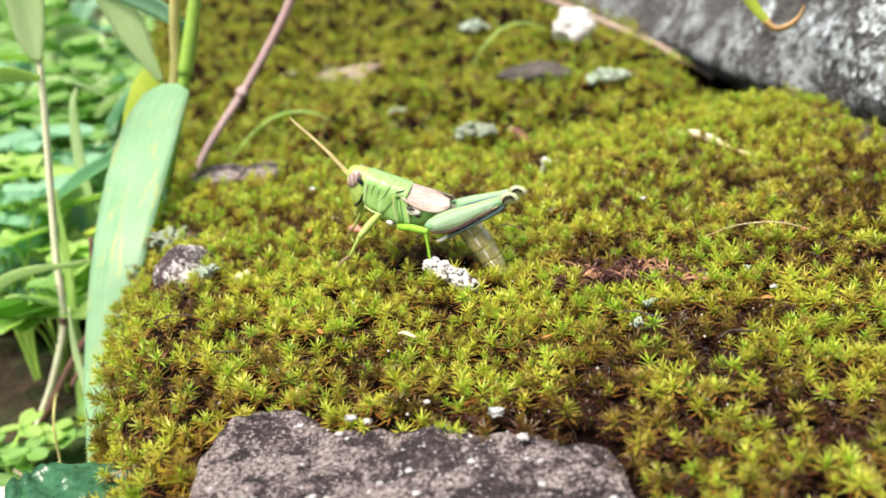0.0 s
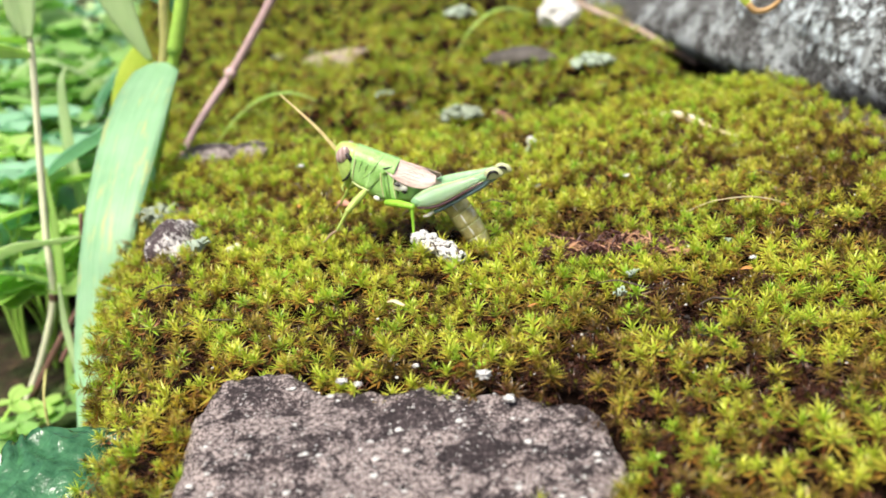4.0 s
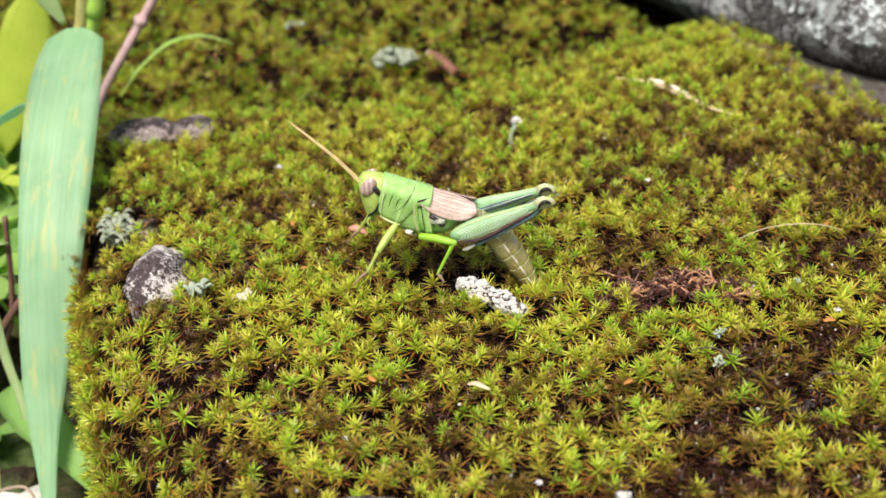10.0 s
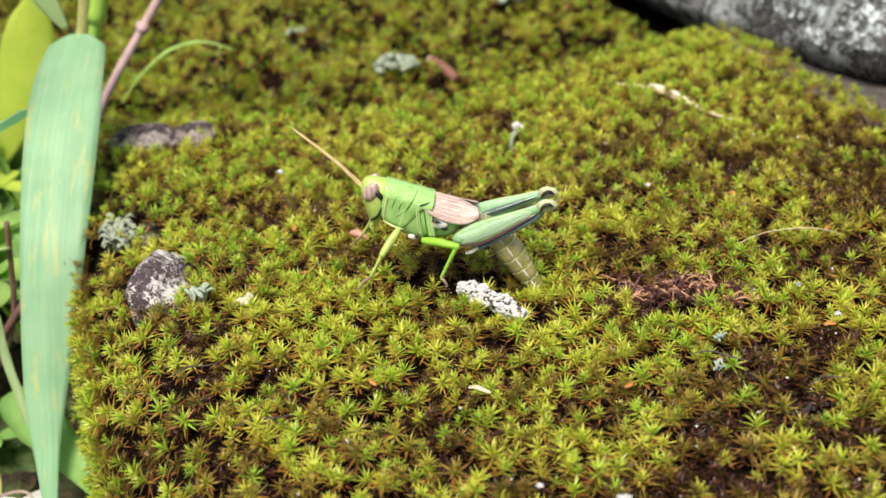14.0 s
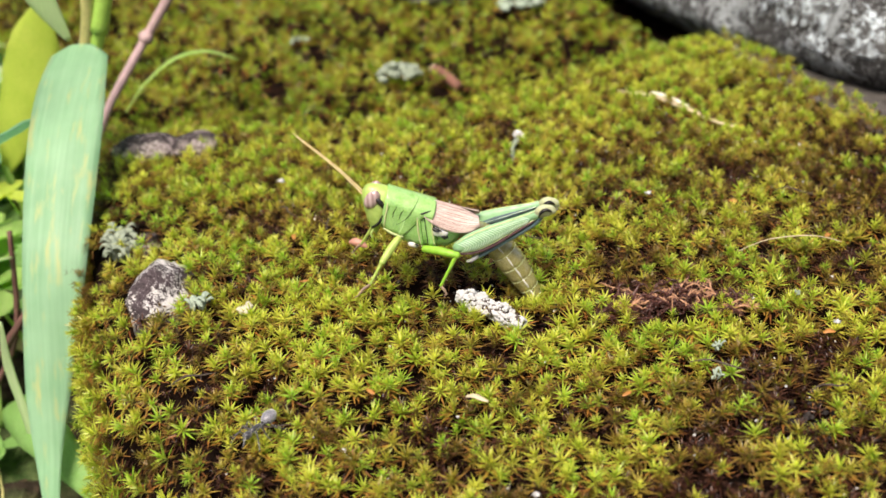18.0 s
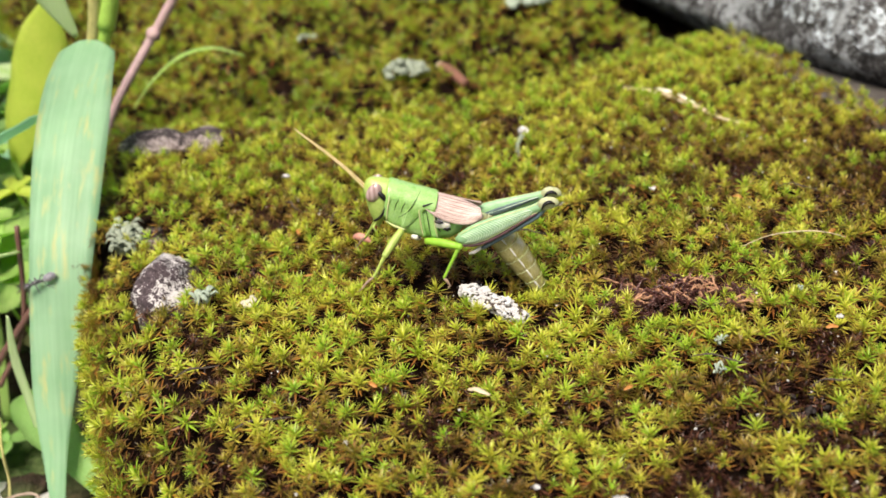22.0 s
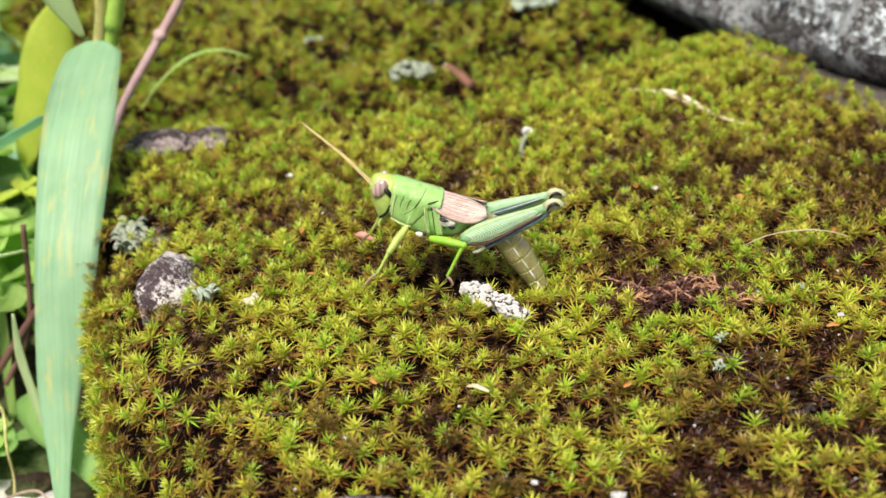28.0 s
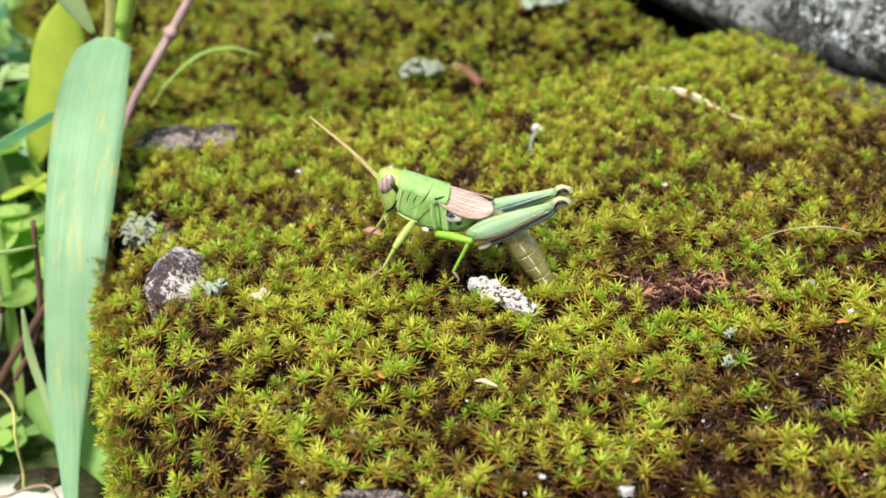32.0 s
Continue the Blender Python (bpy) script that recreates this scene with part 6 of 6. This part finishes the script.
def build_ant(at):
    """An ant along x, its head at +x."""
    ob = thing("ant", at, "small grey-black ant with a silvery abdomen", "ant", "ants")
    h = part("head", moved(blob((0.75, 0.62, 0.55), 1, 0.05), (2.3, 0, 1.35)), M_ANT, ob)
    part("mandibles", join(tube([(2.9, 0.2, 1.15), (3.3, 0.15, 1.0)], (0.16, 0.06), 6), tube([(2.9, -0.2, 1.15), (3.3, -0.15, 1.0)], (0.16, 0.06), 6)), M_ANT, h)
    part("thorax", loft([((1.7, 0, 1.4), 0.2, 0.2, 0), ((1.3, 0, 1.5), 0.42, 0.42, 0), ((0.6, 0, 1.5), 0.36, 0.4, 0), ((-0.2, 0, 1.35), 0.36, 0.4, 0), ((-0.6, 0, 1.2), 0.15, 0.15, 0)], 12), M_ANT, ob)
    part("waist", moved(blob((0.22, 0.24, 0.38), 2, 0.05, sub=2), (-0.8, 0, 1.3)), M_ANT, ob)
    part("gaster", moved(blob((1.35, 0.95, 0.9), 3, 0.03), (-2.2, 0, 1.45)), M_GASTER, ob, "silvery grey abdomen")
    for s in (-1, 1):
        part("antenna", tube([(2.7, s * 0.25, 1.6), (3.1, s * 0.7, 2.2), (4.1, s * 1.0, 1.5), (4.6, s * 1.1, 1.1)], (0.08, 0.08, 0.1, 0.07), 5, 14), M_ANT, h)
        for x0, x1, x2 in ((1.2, 2.2, 3.0), (0.6, 0.6, 0.4), (-0.1, -1.4, -2.6)):
            part("leg", tube([(x0, s * 0.3, 1.15), ((x0 + x1) / 2, s * 1.2, 2.0), (x1, s * 1.9, 0.9), (x2, s * 2.6, 0.0)], (0.13, 0.12, 0.09, 0.05), 6, 16), M_ANT, ob)
    return ob


ant = build_ant((110, 20, 0))
stone_ant = copy_thing(ant, pose(-0.12, -0.01, -0.05))


def trail(points):
    """Poses along (seconds, x, y, z, rise), heading the way of travel."""
    rows, last = [], None
    for k, (t, x, y, z, rise) in enumerate(points):
        a, b = points[max(k - 1, 0)], points[min(k + 1, len(points) - 1)]
        if math.hypot(b[1] - a[1], b[2] - a[2]) > 0.4:
            h = math.degrees(math.atan2(b[2] - a[2], b[1] - a[1]))
        else:
            h = last if last is not None else 0.0
        if last is not None:
            h = last + max(-80.0, min(80.0, (h - last + 180) % 360 - 180))
        last = h
        rows.append((t, pose(x * MM, y * MM, z * MM, 0, -rise, h)))
    return rows


def over_moss(points):
    return [(t, x, y, max(on_bed(x, y, 4.9), -40), 0) for t, x, y in points]


ANT_WAY = over_moss([(0.0, 112, 6), (14.4, 112, 5), (14.9, 88, 2), (15.5, 60, -4), (16.0, 42, -9), (16.3, 33, -12), (16.5, 27.5, -13.2), (16.6, 23.2, -13.5), (16.7, 17.2, -13.1), (16.8, 10.9, -12.6), (16.9, 5.0, -12.8), (17.0, -1.5, -13.2), (17.1, -6.8, -13.6), (17.2, -11.0, -14.3), (17.3, -15.4, -15.8), (17.4, -19.1, -17.8), (17.7, -23.1, -20.6), (18.0, -28.2, -27.6), (18.4, -29.4, -30.6), (18.7, -32.4, -31.8), (19.0, -36.0, -34.0), (19.3, -37.0, -34.4), (19.6, -36.6, -31.4), (19.9, -37.3, -18.1), (20.1, -40.0, -11.5), (20.3, -47.2, -0.5), (20.4, -48.5, 1.0)])
ANT_WAY += [(20.5, -51.6, 6.5, 1.6, 0), (20.7, -54.0, 12.5, 1.8, 0), (20.8, -55.5, 17.0, 1.2, -10), (20.9, -59.0, 21.5, -2.0, -15), (21.0, -61.5, 23.5, -5.0, -20), (21.2, -66, 26, -10, -25), (21.4, -70, 30, -14, 0), (21.6, -75, 34, -15, 0), (21.8, -80.0, 35.6, -11.6, 0), (22.0, -85.5, 34.5, -13, -10), (22.2, -88.5, 32, -16, -25), (22.5, -90, 27.5, -23, -40), (22.8, -90, 23.5, -30, -50), (23.0, -90, 21, -36, -50), (23.2, -88, 18.5, -44, -45), (23.6, -90, 18, -48, -20), (24.2, -112, 34, -58, 0), (32.0, -116, 38, -59, 0)]
STONE_ANT_WAY = [(0.0, -138, 24, -63, 0), (6.2, -134, 18, -63, 0), (6.4, -118, 13, -59.6, 0), (6.5, -109, 11, -58.6, 0), (6.6, -102.3, 10.5, -58.2, 0), (6.7, -100, 10.4, -58.1, 0), (6.8, -96.4, 9.1, -58.1, 0), (6.9, -93, 6.8, -58.2, 0), (7.0, -92.3, 5.4, -58.2, 0), (7.15, -91, 1.5, -58.2, 0), (7.4, -92.5, -4, -58, 0), (8.0, -96, -10, -58, 0), (32.0, -98, -14, -58.2, 0)]


BODY = [
    (0, -0.17, 0.91, 1.8), (0.5, 0.12, 0.88, 1.8), (1, 0.07, 0.92, 1.8), (1.5, 0.03, 0.86, 1.8), (2, -0.13, 0.95, 1.8), (2.5, 0.20, 0.74, 1.8),
    (4.5, -0.76, 0.44, 2.4), (5, -0.48, 0.35, 2.4), (5.5, -0.61, 1.14, 3.2), (6, -0.47, 0.93, 3.2), (6.5, -0.79, 1.28, 3.0), (7, -1.04, 1.20, 2.8),
    (7.5, -1.01, 1.47, 1.5), (8, -1.27, 1.84, 0.1), (8.5, -0.99, 1.47, 1.6), (9, -1.10, 1.94, -0.0), (9.5, -0.79, 1.63, 0.9), (10, -1.02, 1.97, -0.2),
    (10.5, -0.87, 1.80, 0.8), (11, -0.85, 1.64, 1.7), (11.5, -0.49, 1.46, 1.6), (12, -0.33, 1.21, -0.1), (12.5, -0.43, 1.26, 0.4), (13, -0.60, 1.62, 0.0),
    (13.5, -0.59, 1.54, 0.3), (14, -0.61, 2.02, -0.8), (14.5, -0.53, 1.86, -0.1), (16.5, -0.40, 2.00, -0.17), (17, -0.42, 2.04, 0.4), (17.5, -0.44, 1.88, 0.5),
    (18, -0.47, 2.05, 0.3), (18.5, -0.50, 2.24, -0.1), (19, -0.28, 1.85, 0.9), (19.5, -0.47, 2.37, -0.7), (20, -0.44, 1.97, 0.3), (20.5, -0.19, 2.07, -0.2),
    (21, -0.22, 2.38, -0.6), (21.5, -0.11, 2.12, 0.17), (22, -0.36, 2.52, -1.0), (22.5, -0.04, 2.30, -0.6), (23, 0.01, 2.10, 0.1), (23.5, -0.10, 2.10, 0.2),
    (24, -0.27, 2.47, -0.9), (24.5, -0.23, 2.31, 0.17), (25, -0.07, 2.24, 0.0), (25.5, -0.31, 2.44, 0.0), (27.5, -0.08, 2.36, 1.1), (28, -0.05, 2.40, 0.7),
    (28.5, 0.11, 2.26, 1.4), (29, 0.53, 2.21, 1.4), (29.5, 0.74, 2.00, 1.6), (30, 0.29, 2.07, 2.0), (30.5, -0.14, 1.70, 3.2), (31, -0.32, 2.25, 1.6),
    (31.5, -0.15, 1.90, 2.4), (32, -0.48, 2.36, 1.2),
]
NEAR_LEG = [(0.0, -2.0), (4.5, -0.5), (9.0, -1.0), (14.0, -1.2), (16.8, -1.0), (16.9, 1.0), (17.0, 17.0), (17.1, 7.0), (17.2, 4.5), (17.5, 3.0), (18.0, 2.2), (20.0, 2.2), (20.5, 0.5), (25.0, 0.3), (28.0, 0.0), (29.0, -0.8), (30.0, -2.3), (30.5, -2.2), (31.0, -1.3), (31.5, -1.8), (32.0, -1.0)]
# the near middle leg feels its way over the stick: seconds, turn of the thigh at the hip, turn of the shin at the knee
FEELING_LEG = [(0.0, 0, -34), (2.5, 0, -32), (4.5, 0, -26), (5.3, 0, -10), (5.8, 0, 0), (29.0, 0, 0), (29.25, 2, -25), (29.5, 4, -44), (30.0, 6, -52), (30.3, 4, -42), (30.5, 1, -30), (30.8, 0, -10), (31.0, 0, 0), (32.0, 0, 0)]
FAR_LEG = [(0.0, 0), (9.0, 0.5), (14.0, 0.5), (16.8, 0.5), (17.0, -1.0), (17.2, 0.0), (32.0, 0.5)]


# ---- what moves ----
def motions():
    walk(grasshopper, [(t, pose(*((G0 + np.array([dx, 0, dz])) * MM), 0, ry, 0)) for t, dx, dz, ry in BODY])
    for (leg, at, ang, yaw), rows in ((near_leg, NEAR_LEG), (far_leg, FAR_LEG)):
        walk(leg, [(t, Matrix.Translation(at) @ pose(0, 0, 0, 0, -ang - d, yaw)) for t, d in rows])
    thigh, lower, hip, knee = feeling_leg
    hip, knee = [Matrix.Translation(Vector((np.array(p) - G0) * MM)) for p in (hip, knee)]
    walk(thigh, [(t, hip @ pose(0, 0, 0, 0, a, 0) @ hip.inverted()) for t, a, _ in FEELING_LEG])
    for piece in lower:
        walk(piece, [(t, knee @ pose(0, 0, 0, 0, b, 0) @ knee.inverted()) for t, _, b in FEELING_LEG])
    walk(ant, trail(ANT_WAY))
    walk(stone_ant, trail(STONE_ANT_WAY))


motions()
